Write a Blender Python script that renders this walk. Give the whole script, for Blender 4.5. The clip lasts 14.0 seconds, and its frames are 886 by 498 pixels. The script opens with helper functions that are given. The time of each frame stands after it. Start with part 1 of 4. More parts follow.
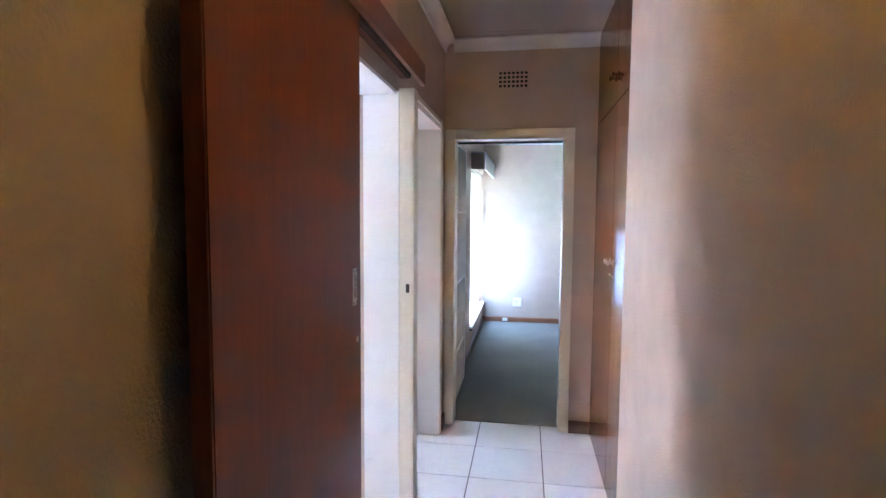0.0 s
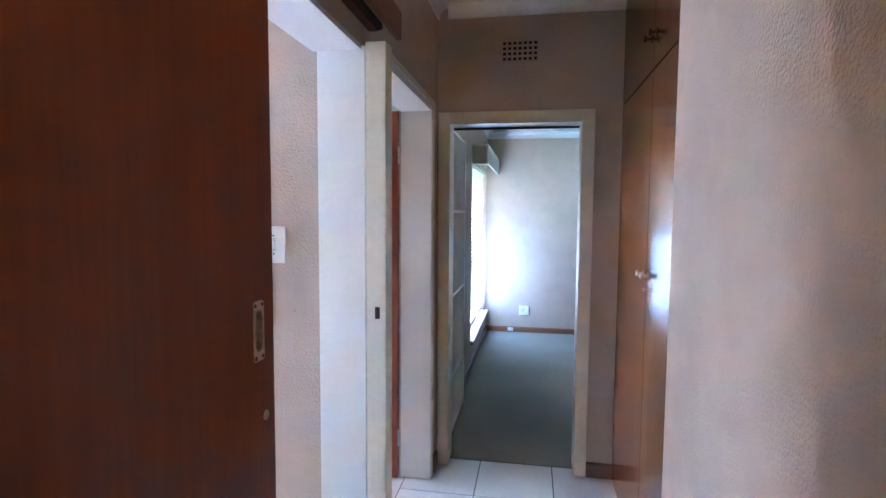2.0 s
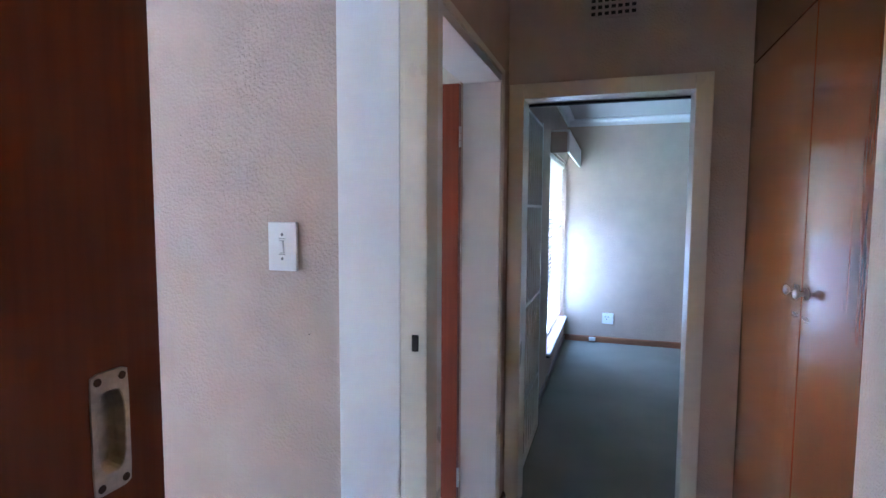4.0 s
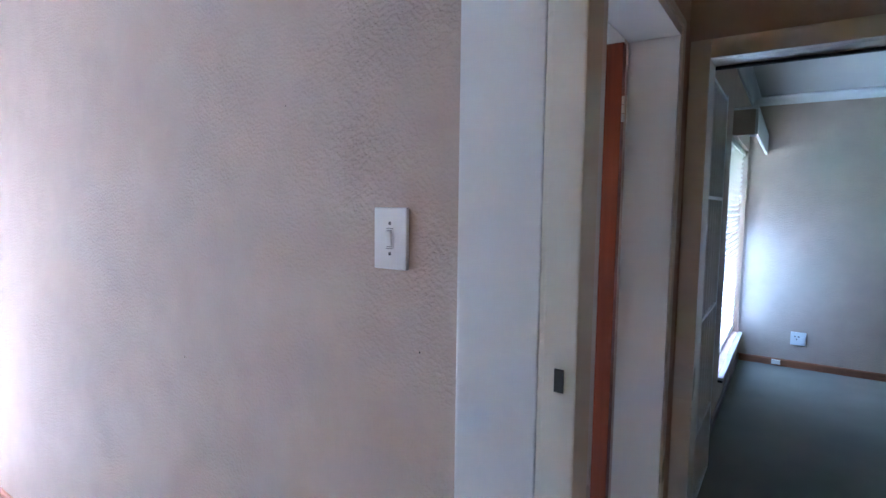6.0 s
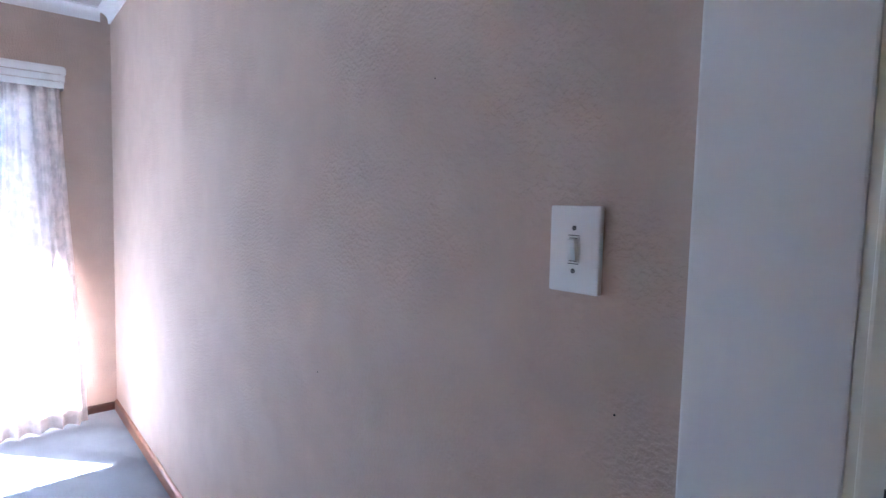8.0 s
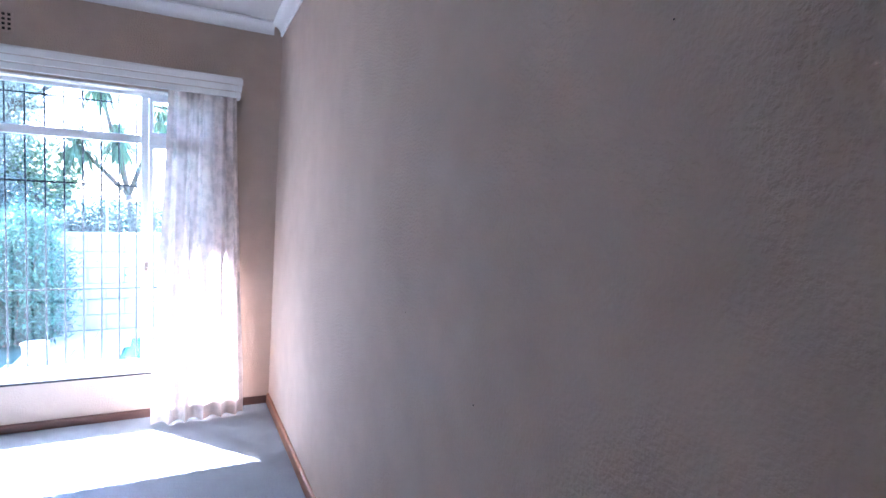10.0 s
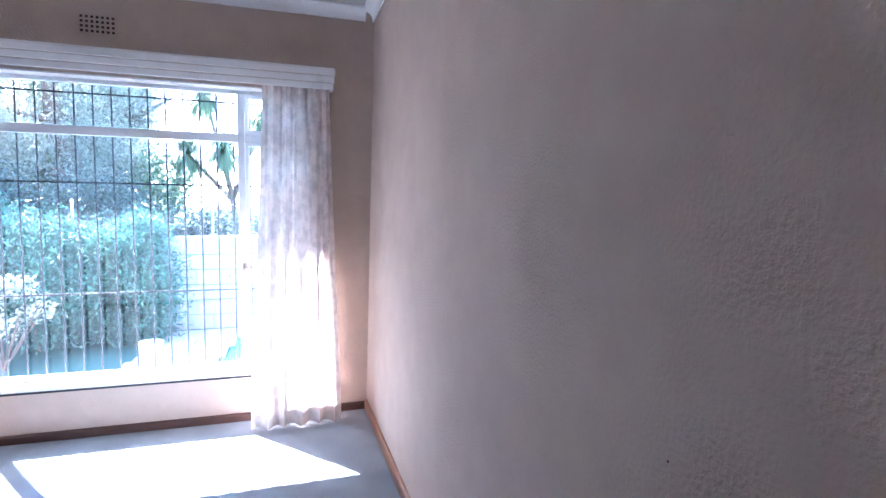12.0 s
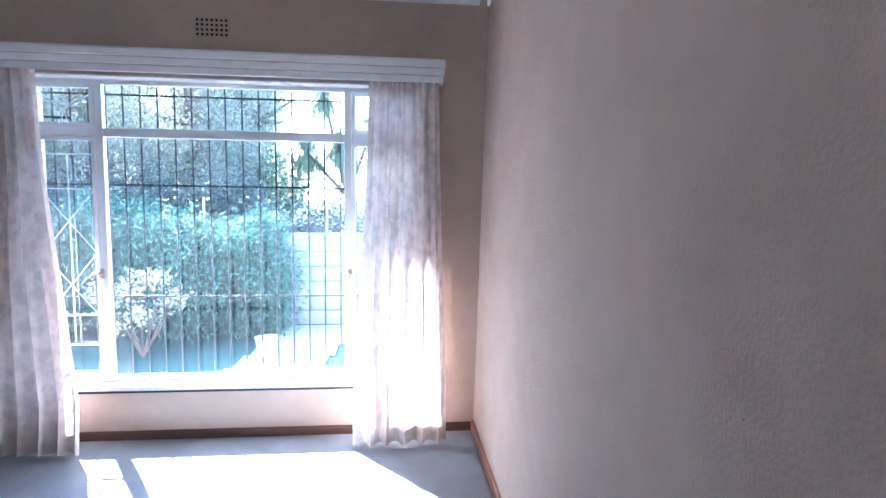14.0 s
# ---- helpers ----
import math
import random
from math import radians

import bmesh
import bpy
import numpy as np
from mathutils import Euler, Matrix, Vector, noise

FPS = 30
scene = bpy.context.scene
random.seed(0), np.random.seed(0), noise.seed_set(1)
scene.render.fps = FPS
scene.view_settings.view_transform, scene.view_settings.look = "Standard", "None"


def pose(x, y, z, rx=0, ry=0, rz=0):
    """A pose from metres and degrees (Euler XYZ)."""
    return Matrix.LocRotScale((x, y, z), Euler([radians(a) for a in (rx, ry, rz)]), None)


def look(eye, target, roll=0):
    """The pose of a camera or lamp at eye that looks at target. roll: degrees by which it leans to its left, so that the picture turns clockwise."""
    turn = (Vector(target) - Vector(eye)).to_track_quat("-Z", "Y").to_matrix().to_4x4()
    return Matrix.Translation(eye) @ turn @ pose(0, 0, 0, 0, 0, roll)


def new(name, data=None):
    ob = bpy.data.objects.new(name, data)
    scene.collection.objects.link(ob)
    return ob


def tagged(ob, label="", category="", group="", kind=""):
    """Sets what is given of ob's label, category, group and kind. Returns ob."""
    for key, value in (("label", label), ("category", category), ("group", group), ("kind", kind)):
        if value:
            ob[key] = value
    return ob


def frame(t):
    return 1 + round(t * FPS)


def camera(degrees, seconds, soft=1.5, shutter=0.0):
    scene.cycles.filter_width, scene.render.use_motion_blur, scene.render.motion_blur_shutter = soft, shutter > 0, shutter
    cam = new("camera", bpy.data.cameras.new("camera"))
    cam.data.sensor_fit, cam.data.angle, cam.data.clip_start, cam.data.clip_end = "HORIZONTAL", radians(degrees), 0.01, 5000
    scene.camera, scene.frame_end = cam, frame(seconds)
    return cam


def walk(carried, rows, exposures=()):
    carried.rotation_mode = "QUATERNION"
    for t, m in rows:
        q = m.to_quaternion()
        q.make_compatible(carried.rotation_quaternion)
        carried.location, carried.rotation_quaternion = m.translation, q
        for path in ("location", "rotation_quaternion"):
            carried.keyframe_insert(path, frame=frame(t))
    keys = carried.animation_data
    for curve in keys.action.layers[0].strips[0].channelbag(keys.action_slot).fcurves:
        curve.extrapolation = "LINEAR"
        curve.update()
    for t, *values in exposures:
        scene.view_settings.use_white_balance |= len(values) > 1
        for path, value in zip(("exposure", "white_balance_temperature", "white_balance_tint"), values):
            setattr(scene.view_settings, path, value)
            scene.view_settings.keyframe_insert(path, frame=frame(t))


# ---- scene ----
cam = camera(80.4, 14.0)
PATH = [
    (0, (-0.153, 3.292, 1.533), (-0.465, 5.262, 1.385), 0.4),
    (0.5, (-0.135, 3.459, 1.535), (-0.449, 5.428, 1.386), 0.5),
    (1, (-0.138, 3.599, 1.524), (-0.452, 5.569, 1.378), 0.5),
    (1.5, (-0.148, 3.765, 1.536), (-0.472, 5.733, 1.387), 0.4),
    (2, (-0.17, 3.902, 1.523), (-0.505, 5.869, 1.377), 0.4),
    (2.2, (-0.181, 3.965, 1.517), (-0.524, 5.93, 1.373), 0.4),
    (4.3, (-0.248, 4.464, 1.503), (-0.922, 6.339, 1.338), 0.4),
    (4.5, (-0.262, 4.497, 1.502), (-0.977, 6.358, 1.33), 0.5),
    (5, (-0.295, 4.601, 1.491), (-1.132, 6.409, 1.32), 0.6),
    (5.5, (-0.32, 4.693, 1.482), (-1.293, 6.431, 1.311), 0.7),
    (6, (-0.362, 4.74, 1.474), (-1.466, 6.399, 1.303), 0.7),
    (6.5, (-0.416, 4.792, 1.463), (-1.635, 6.368, 1.294), 0.6),
    (7, (-0.474, 4.85, 1.466), (-1.799, 6.338, 1.292), 0.8),
    (7.5, (-0.541, 4.901, 1.47), (-1.956, 6.303, 1.289), 0.7),
    (8, (-0.604, 4.922, 1.468), (-2.089, 6.249, 1.29), 0.9),
    (8.5, (-0.687, 4.948, 1.459), (-2.241, 6.195, 1.285), 1.1),
    (9, (-0.763, 4.976, 1.46), (-2.389, 6.126, 1.278), 1.0),
    (9.2, (-0.777, 4.996, 1.452), (-2.445, 6.087, 1.287), 1.5),
    (11.5, (-1.135, 5.002, 1.415), (-3.005, 5.691, 1.247), 0.9),
    (12, (-1.214, 5.028, 1.388), (-3.116, 5.628, 1.234), 0.7),
    (12.5, (-1.305, 5.032, 1.402), (-3.229, 5.555, 1.244), 0.7),
    (13, (-1.42, 5.099, 1.442), (-3.373, 5.493, 1.263), 0.8),
    (13.5, (-1.498, 5.11, 1.444), (-3.468, 5.403, 1.265), 0.8),
    (14, (-1.561, 5.079, 1.45), (-3.543, 5.274, 1.267), 0.8),
]
walk(cam, [(t, look(eye, target, roll)) for t, eye, target, roll in PATH],
     [(0, 7.58, 5500, 25), (2.2, 7.08, 5150, 23), (5, 6.42, 5080, 23), (6, 6.05, 5080, 21), (7.5, 5.45, 5100, 22), (8.3, 5.6, 5120, 22), (9.2, 5.28, 5150, 22), (11.5, 4.5, 5200, 24), (12, 4.7, 5220, 23), (12.5, 4.62, 5250, 21), (14, 4.55, 5300, 20)])

# ---- sky, sun, lamps ----
world = bpy.data.worlds.new("sky")
scene.world = world
world.use_nodes = True
wn = world.node_tree.nodes
sky = wn.new("ShaderNodeTexSky")
sky.sky_type = "NISHITA"
sky.sun_disc = False
SUN_EL, SUN_AZ = radians(48), math.atan2(-0.56, -0.38)
sky.sun_elevation, sky.sun_rotation = SUN_EL, SUN_AZ
wn["Background"].inputs[1].default_value = 0.15
world.node_tree.links.new(sky.outputs[0], wn["Background"].inputs[0])

sun_data = bpy.data.lights.new("sun", "SUN")
sun_data.energy, sun_data.angle, sun_data.color = 5.0, radians(0.6), (1.0, 0.96, 0.9)
sun_lamp = new("sun", sun_data)
to_sun = Vector((math.sin(SUN_AZ) * math.cos(SUN_EL), math.cos(SUN_AZ) * math.cos(SUN_EL), math.sin(SUN_EL)))
sun_lamp.matrix_world = look(to_sun * 30, (0, 0, 0))


def window_light(name, x, y, z, wide, high, watts, color):
    """Area lamp standing for sky light at a window's opening, pointing indoors along +x."""
    data = bpy.data.lights.new(name, "AREA")
    data.shape, data.size, data.size_y, data.energy, data.color = "RECTANGLE", wide, high, watts, color
    ob = new(name, data)
    ob.matrix_world = look((x, y, z), (x + 1, y, z))
    return ob


END_SKY, BATH_FILL, HALL_LAMP = 0.2, 0.055, 0.19
# added lamp before the slats, glowing as the bright lower window
window_light("end_window_light", -0.752, 10.16, 0.82, 0.54, 0.86, END_SKY, (0.42, 0.68, 1.0))
# no window seen behind the side door; lamp added to brighten the doorway
window_light("bath_fill_light", -4.06, 6.3, 1.6, 0.8, 0.8, BATH_FILL, (0.85, 0.92, 1.0))

# ---- helpers ----


def box(bm, x0, x1, y0, y1, z0, z1, bevel=0.0):
    m = Matrix.LocRotScale(((x0 + x1) / 2, (y0 + y1) / 2, (z0 + z1) / 2), None, (abs(x1 - x0), abs(y1 - y0), abs(z1 - z0)))
    made = bmesh.ops.create_cube(bm, size=1, matrix=m)["verts"]
    if bevel:
        edges = list({e for v in made for e in v.link_edges})
        bmesh.ops.bevel(bm, geom=edges, offset=bevel, segments=2, affect="EDGES", profile=0.6)
    return bm


def rod(bm, a, b, r, r2=None, n=10):
    a, b = Vector(a), Vector(b)
    m = Matrix.Translation((a + b) / 2) @ (b - a).to_track_quat("Z", "Y").to_matrix().to_4x4()
    bmesh.ops.create_cone(bm, cap_ends=True, segments=n, radius1=r, radius2=r if r2 is None else r2, depth=(b - a).length, matrix=m)
    return bm


def ball(bm, c, r, scale=(1, 1, 1), n=12):
    m = Matrix.LocRotScale(c, None, scale)
    bmesh.ops.create_uvsphere(bm, u_segments=n, v_segments=max(6, n // 2), radius=r, matrix=m)
    return bm


def prism(bm, profile, axis, a, b):
    """Extrudes a closed profile of (u, z) along x or y from a to b."""
    def at(u, z, s):
        return (s, u, z) if axis == "x" else (u, s, z)
    lo = [bm.verts.new(at(u, z, a)) for u, z in profile]
    hi = [bm.verts.new(at(u, z, b)) for u, z in profile]
    n = len(profile)
    for i in range(n):
        bm.faces.new((lo[i], lo[(i + 1) % n], hi[(i + 1) % n], hi[i]))
    bm.faces.new(lo[::-1])
    bm.faces.new(hi)
    bmesh.ops.recalc_face_normals(bm, faces=bm.faces[:])
    return bm


def part(name, bm, material, parent=None, label="", smooth=False):
    me = bpy.data.meshes.new(name)
    if smooth:
        for f in bm.faces:
            f.smooth = True
    bm.to_mesh(me)
    bm.free()
    me.materials.append(material)
    ob = new(name, me)
    if parent:
        ob.parent = parent
        ob.matrix_parent_inverse = parent.matrix_basis.inverted()
    if label:
        tagged(ob, label)
    return ob


def thing(name, x, y, z, label, category, group="", kind=""):
    ob = new(name)
    ob.matrix_basis = pose(x, y, z)
    ob.empty_display_size = 0.1
    return tagged(ob, label, category, group, kind)


def setting(name, bm, material, label, category, smooth=False):
    return tagged(part(name, bm, material, None, "", smooth), label, category, "", "structure")


B = bmesh.new

# ---- materials ----


def material(name, color, rough=0.6, metal=0.0, spread=0.12, scale=3.0, grain=40.0, bump=0.0, bump_scale=200.0, stretch=(1, 1, 1), coat=0.0, spec=0.5, speck=False, depth=0.003):
    """Principled paint with a slow stain and a fine grain in colour, and a bump."""
    m = bpy.data.materials.new(name)
    m.use_nodes = True
    nt = m.node_tree
    N, L = nt.nodes, nt.links
    p = N["Principled BSDF"]
    co = N.new("ShaderNodeTexCoord")
    mp = N.new("ShaderNodeMapping")
    mp.inputs["Scale"].default_value = stretch
    L.new(co.outputs["Object"], mp.inputs[0])
    slow, fine = N.new("ShaderNodeTexNoise"), N.new("ShaderNodeTexNoise")
    slow.inputs["Scale"].default_value, slow.inputs["Detail"].default_value = scale, 6
    fine.inputs["Scale"].default_value, fine.inputs["Detail"].default_value = grain, 5
    L.new(mp.outputs[0], slow.inputs["Vector"])
    L.new(mp.outputs[0], fine.inputs["Vector"])
    mix = N.new("ShaderNodeMath")
    mix.operation = "ADD"
    L.new(slow.outputs["Fac"], mix.inputs[0])
    L.new(fine.outputs["Fac"], mix.inputs[1])
    ramp = N.new("ShaderNodeMapRange")
    ramp.inputs["From Min"].default_value, ramp.inputs["From Max"].default_value = 0.6, 1.4
    ramp.inputs["To Min"].default_value, ramp.inputs["To Max"].default_value = 1 - spread, 1 + spread
    L.new(mix.outputs[0], ramp.inputs["Value"])
    hue = N.new("ShaderNodeHueSaturation")
    hue.inputs["Color"].default_value = (*color, 1)
    L.new(ramp.outputs[0], hue.inputs["Value"])
    L.new(hue.outputs[0], p.inputs["Base Color"])
    rr = N.new("ShaderNodeMapRange")
    rr.inputs["To Min"].default_value, rr.inputs["To Max"].default_value = max(0.02, rough - 0.08), min(1, rough + 0.08)
    L.new(slow.outputs["Fac"], rr.inputs["Value"])
    L.new(rr.outputs[0], p.inputs["Roughness"])
    p.inputs["Metallic"].default_value = metal
    p.inputs["Coat Weight"].default_value = coat
    p.inputs["Coat Roughness"].default_value = 0.12
    p.inputs["Specular IOR Level"].default_value = spec
    if bump:
        bn, bu = N.new("ShaderNodeTexNoise"), N.new("ShaderNodeBump")
        bn.inputs["Scale"].default_value, bn.inputs["Detail"].default_value = bump_scale, 2
        L.new(mp.outputs[0], bn.inputs["Vector"])
        bu.inputs["Strength"].default_value, bu.inputs["Distance"].default_value = bump, depth
        height = bn.outputs["Fac"]
        if speck:
            cut = N.new("ShaderNodeMapRange")
            cut.interpolation_type = "SMOOTHSTEP"
            cut.inputs["From Min"].default_value, cut.inputs["From Max"].default_value = 0.3, 0.75
            L.new(height, cut.inputs["Value"])
            height = cut.outputs[0]
            patch = N.new("ShaderNodeTexNoise")
            patch.inputs["Scale"].default_value, patch.inputs["Detail"].default_value = 2.3, 4
            L.new(mp.outputs[0], patch.inputs["Vector"])
            worn = N.new("ShaderNodeMapRange")
            worn.inputs["From Min"].default_value, worn.inputs["From Max"].default_value = 0.35, 0.62
            worn.inputs["To Min"].default_value, worn.inputs["To Max"].default_value = 0.12 * bump, bump
            L.new(patch.outputs["Fac"], worn.inputs["Value"])
            L.new(worn.outputs[0], bu.inputs["Strength"])
        L.new(height, bu.inputs["Height"])
        L.new(bu.outputs[0], p.inputs["Normal"])
    return m


M_WALL = material("beige_wall_paint", (0.51, 0.398, 0.316), 0.75, spread=0.1, scale=1.4, grain=7, bump=0.65, bump_scale=115, spec=0.3, speck=True, depth=0.004)
M_CEIL = material("ceiling_board", (0.5, 0.47, 0.44), 0.7, spread=0.03, bump=0.1)
# ceiling board darkened and browned in colour for the passage's weaker light
M_HALLCEIL = material("ceiling_board_dimmed", (0.46, 0.39, 0.35), 0.75, spread=0.04, bump=0.1)
M_WHITE = material("white_gloss_paint", (0.78, 0.77, 0.74), 0.3, spread=0.015, bump=0.02, bump_scale=40)
M_CREAM = material("cream_gloss_paint", (0.72, 0.67, 0.55), 0.3, spread=0.04, bump=0.08, bump_scale=60)
M_CORNICE = material("cornice_plaster", (0.8, 0.79, 0.77), 0.6, spread=0.03)
M_DOOR = material("mahogany_veneer", (0.16, 0.041, 0.016), 0.33, spread=0.22, scale=2.2, grain=14, stretch=(6, 6, 0.35), coat=0.05, spec=0.22)
M_CUP = material("orange_brown_veneer", (0.15, 0.039, 0.01), 0.2, spread=0.14, scale=2.0, grain=12, stretch=(6, 6, 0.25), coat=0.05, spec=0.5)
M_LEAFDOOR = material("red_brown_veneer", (0.22, 0.05, 0.02), 0.35, spread=0.16, scale=2.0, grain=12, stretch=(6, 6, 0.25), spec=0.3)
M_BASE = material("skirting_wood", (0.30, 0.12, 0.055), 0.35, spread=0.3, scale=3, grain=20, stretch=(0.6, 0.6, 6), coat=0.2)
M_DARKBASE = material("dark_skirting_wood", (0.1, 0.05, 0.036), 0.4, spread=0.3, scale=3, grain=20, stretch=(0.6, 0.6, 6))
M_CARPET = material("grey_carpet", (0.31, 0.355, 0.4), 0.95, spread=0.38, scale=2.2, grain=170, bump=0.9, bump_scale=330, spec=0.1)
M_OLIVE = material("olive_grey_carpet", (0.25, 0.235, 0.195), 0.95, spread=0.2, scale=2.2, grain=260, bump=0.8, bump_scale=330, spec=0.1)
M_TILE = material("white_floor_tile", (0.66, 0.66, 0.64), 0.22, spread=0.05, scale=4, grain=30, bump=0.04, bump_scale=20)
M_GROUT = material("dark_grout", (0.10, 0.095, 0.085), 0.9, spread=0.2, bump=0.4)
M_STEEL = material("satin_steel", (0.55, 0.54, 0.52), 0.32, metal=1.0, spread=0.1)
M_PULL = material("tarnished_metal", (0.46, 0.4, 0.35), 0.42, metal=0.7, spread=0.4, scale=20, grain=90)
M_RUST = material("rusty_screw", (0.05, 0.028, 0.018), 0.6, metal=0.4, spread=0.4, scale=60, grain=300)
M_ALU = material("aluminium_track", (0.6, 0.6, 0.62), 0.4, metal=1.0, spread=0.08)
M_BRASS = material("worn_brass", (0.45, 0.36, 0.2), 0.35, metal=1.0, spread=0.15)
# black laid on surfaces for the shade inside holes, slots and gaps
M_BLACK = material("flat_black", (0.02, 0.018, 0.016), 0.8)
M_PLASTIC = material("white_plastic", (0.82, 0.81, 0.78), 0.35, spread=0.015)
M_SLAT = material("blind_slat", (0.62, 0.55, 0.45), 0.5, spread=0.05)
M_BAR = material("burglar_bar_paint", (0.013, 0.015, 0.017), 0.55, spread=0.15)
M_PAINTSTEEL = material("window_paint", (0.75, 0.77, 0.78), 0.35, spread=0.04)


def glass_material(name, tint=(1, 1, 1)):
    m = bpy.data.materials.new(name)
    m.use_nodes = True
    N, L = m.node_tree.nodes, m.node_tree.links
    N.remove(N["Principled BSDF"])
    tr, gl, mx, fr = N.new("ShaderNodeBsdfTransparent"), N.new("ShaderNodeBsdfGlossy"), N.new("ShaderNodeMixShader"), N.new("ShaderNodeFresnel")
    tr.inputs[0].default_value = (*tint, 1)
    gl.inputs["Roughness"].default_value = 0.02
    fr.inputs[0].default_value = 1.45
    L.new(fr.outputs[0], mx.inputs[0])
    L.new(tr.outputs[0], mx.inputs[1])
    L.new(gl.outputs[0], mx.inputs[2])
    # thin cyan veil mixed into the glass for the hazy glare outdoors
    haze, haze_mix = N.new("ShaderNodeBsdfTranslucent"), N.new("ShaderNodeMixShader")
    haze.inputs[0].default_value = (0.75, 0.93, 1.0, 1)
    haze_mix.inputs[0].default_value = 0.0035
    L.new(mx.outputs[0], haze_mix.inputs[1])
    L.new(haze.outputs[0], haze_mix.inputs[2])
    L.new(haze_mix.outputs[0], N["Material Output"].inputs[0])
    return m


M_GLASS = glass_material("window_glass", (0.97, 0.98, 0.99))


def lace_material():
    m = bpy.data.materials.new("white_lace")
    m.use_nodes = True
    N, L = m.node_tree.nodes, m.node_tree.links
    N.remove(N["Principled BSDF"])
    co = N.new("ShaderNodeTexCoord")
    a, v = N.new("ShaderNodeTexNoise"), N.new("ShaderNodeTexVoronoi")
    a.inputs["Scale"].default_value, a.inputs["Detail"].default_value, v.inputs["Scale"].default_value = 16, 5, 34
    L.new(co.outputs["Object"], a.inputs["Vector"])
    L.new(co.outputs["Object"], v.inputs["Vector"])
    s = N.new("ShaderNodeMath")
    s.operation = "ADD"
    L.new(a.outputs["Fac"], s.inputs[0])
    L.new(v.outputs["Distance"], s.inputs[1])
    r = N.new("ShaderNodeMapRange")
    r.inputs["From Min"].default_value, r.inputs["From Max"].default_value = 0.7, 1.0
    r.inputs["To Min"].default_value, r.inputs["To Max"].default_value = 0.0, 0.008
    L.new(s.outputs[0], r.inputs["Value"])
    d, t, tr = N.new("ShaderNodeBsdfDiffuse"), N.new("ShaderNodeBsdfTranslucent"), N.new("ShaderNodeBsdfTransparent")
    figure = N.new("ShaderNodeMapRange")
    figure.inputs["From Min"].default_value, figure.inputs["From Max"].default_value = 0.44, 0.6
    figure.inputs["To Min"].default_value, figure.inputs["To Max"].default_value = 1.0, 0.82
    L.new(a.outputs["Fac"], figure.inputs["Value"])
    for shader, tone in ((d, (0.88, 0.77, 0.71, 1)), (t, (0.66, 0.6, 0.57, 1))):
        hv = N.new("ShaderNodeHueSaturation")
        hv.inputs["Color"].default_value = tone
        L.new(figure.outputs[0], hv.inputs["Value"])
        L.new(hv.outputs[0], shader.inputs[0])
    m1, m2 = N.new("ShaderNodeMixShader"), N.new("ShaderNodeMixShader")
    m1.inputs[0].default_value = 0.2
    L.new(d.outputs[0], m1.inputs[1])
    L.new(t.outputs[0], m1.inputs[2])
    L.new(r.outputs[0], m2.inputs[0])
    L.new(m1.outputs[0], m2.inputs[1])
    L.new(tr.outputs[0], m2.inputs[2])
    L.new(m2.outputs[0], N["Material Output"].inputs[0])
    return m


M_LACE = lace_material()

# ---- plan ----
XL, XR, XC = -0.722, 0.285, 0.302          # passage: side walls, cupboard fronts
YE, YE2 = 6.925, 7.07                      # end wall
YS, YS2 = 5.572, 5.74                      # bedroom's switch wall
XI = -0.885                                # bedroom side of the passage wall
XW, XO, XF = -4.755, -4.99, -4.865         # window wall: inside, outside, window frame
CEIL = 2.68
CEIL_END = 2.487                           # lower board in the far bedroom
YC = 5.74                                  # end of the east wall, start of the cupboards
Y0, YB = 0.4, 1.6                         # passage's back end; bedroom's south wall
XE, YN, XEE = -0.74, 10.5, 2.6             # end bedroom
SD0, SD1, SDH = 4.80, 5.565, 2.05          # sliding-door opening
LD0, LD1, LDH = 5.878, 6.735, 2.07          # next door's opening
ED0, ED1, EDH = -0.66, 0.103, 2.03         # end door's opening
WY0, WY1, WZ0, WZ1 = 2.99, 5.27, 0.33, 2.13  # bedroom window
EWY0, EWY1, EWZ0, EWZ1 = 8.85, 10.46, 0.28, 2.0  # end bedroom's window

# walls
bm = B()
box(bm, XI, XL, Y0, SD0, 0, CEIL)
box(bm, XI, XL, SD0, SD1, SDH, CEIL)
box(bm, XI, XL, SD1 + 0.007, LD0, 0, CEIL)
box(bm, XI, XL, LD0, LD1, LDH, CEIL)
box(bm, XI, XL, LD1, YE, 0, CEIL)
setting("wall_west", bm, M_WALL, "beige textured plaster wall beside the tiled passage", "wall")
setting("wall_east", box(B(), XR, XR + 0.16, Y0, YC, 0, CEIL), M_WALL, "beige textured plaster wall lit by window light", "wall")
setting("wall_south", box(B(), XI, XR + 0.16, Y0 - 0.15, Y0, 0, CEIL), M_WALL, "plain beige wall closing the passage", "wall")
bm = B()
box(bm, -0.96, ED0, YE, YE2, 0, CEIL)
box(bm, ED0, ED1, YE, YE2, EDH, CEIL)
box(bm, ED1, XEE + 0.15, YE, YE2, 0, CEIL)
setting("wall_end", bm, M_WALL, "beige plaster wall around the far doorway", "wall")


def lean(bm):
    """The old switch wall runs a little out of square and leans back towards the window."""
    for v in bm.verts:
        v.co.y += (XI - v.co.x) / (XI - XW) * (0.028 + 0.019 * v.co.z)
    return bm


wall_north = setting("wall_north", lean(box(B(), XW, XI, YS, YS2, 0, CEIL)), M_WALL, "beige stippled plaster wall with a light switch", "wall")
bm = B()
box(bm, XO, XW, YB - 0.2, WY0, 0, CEIL)
box(bm, XO, XW, WY1, YS2 + 0.08, 0, CEIL)
box(bm, XO, XW, WY0, WY1, 0, WZ0 - 0.03)
box(bm, XO, XW, WY0, WY1, WZ1, CEIL)
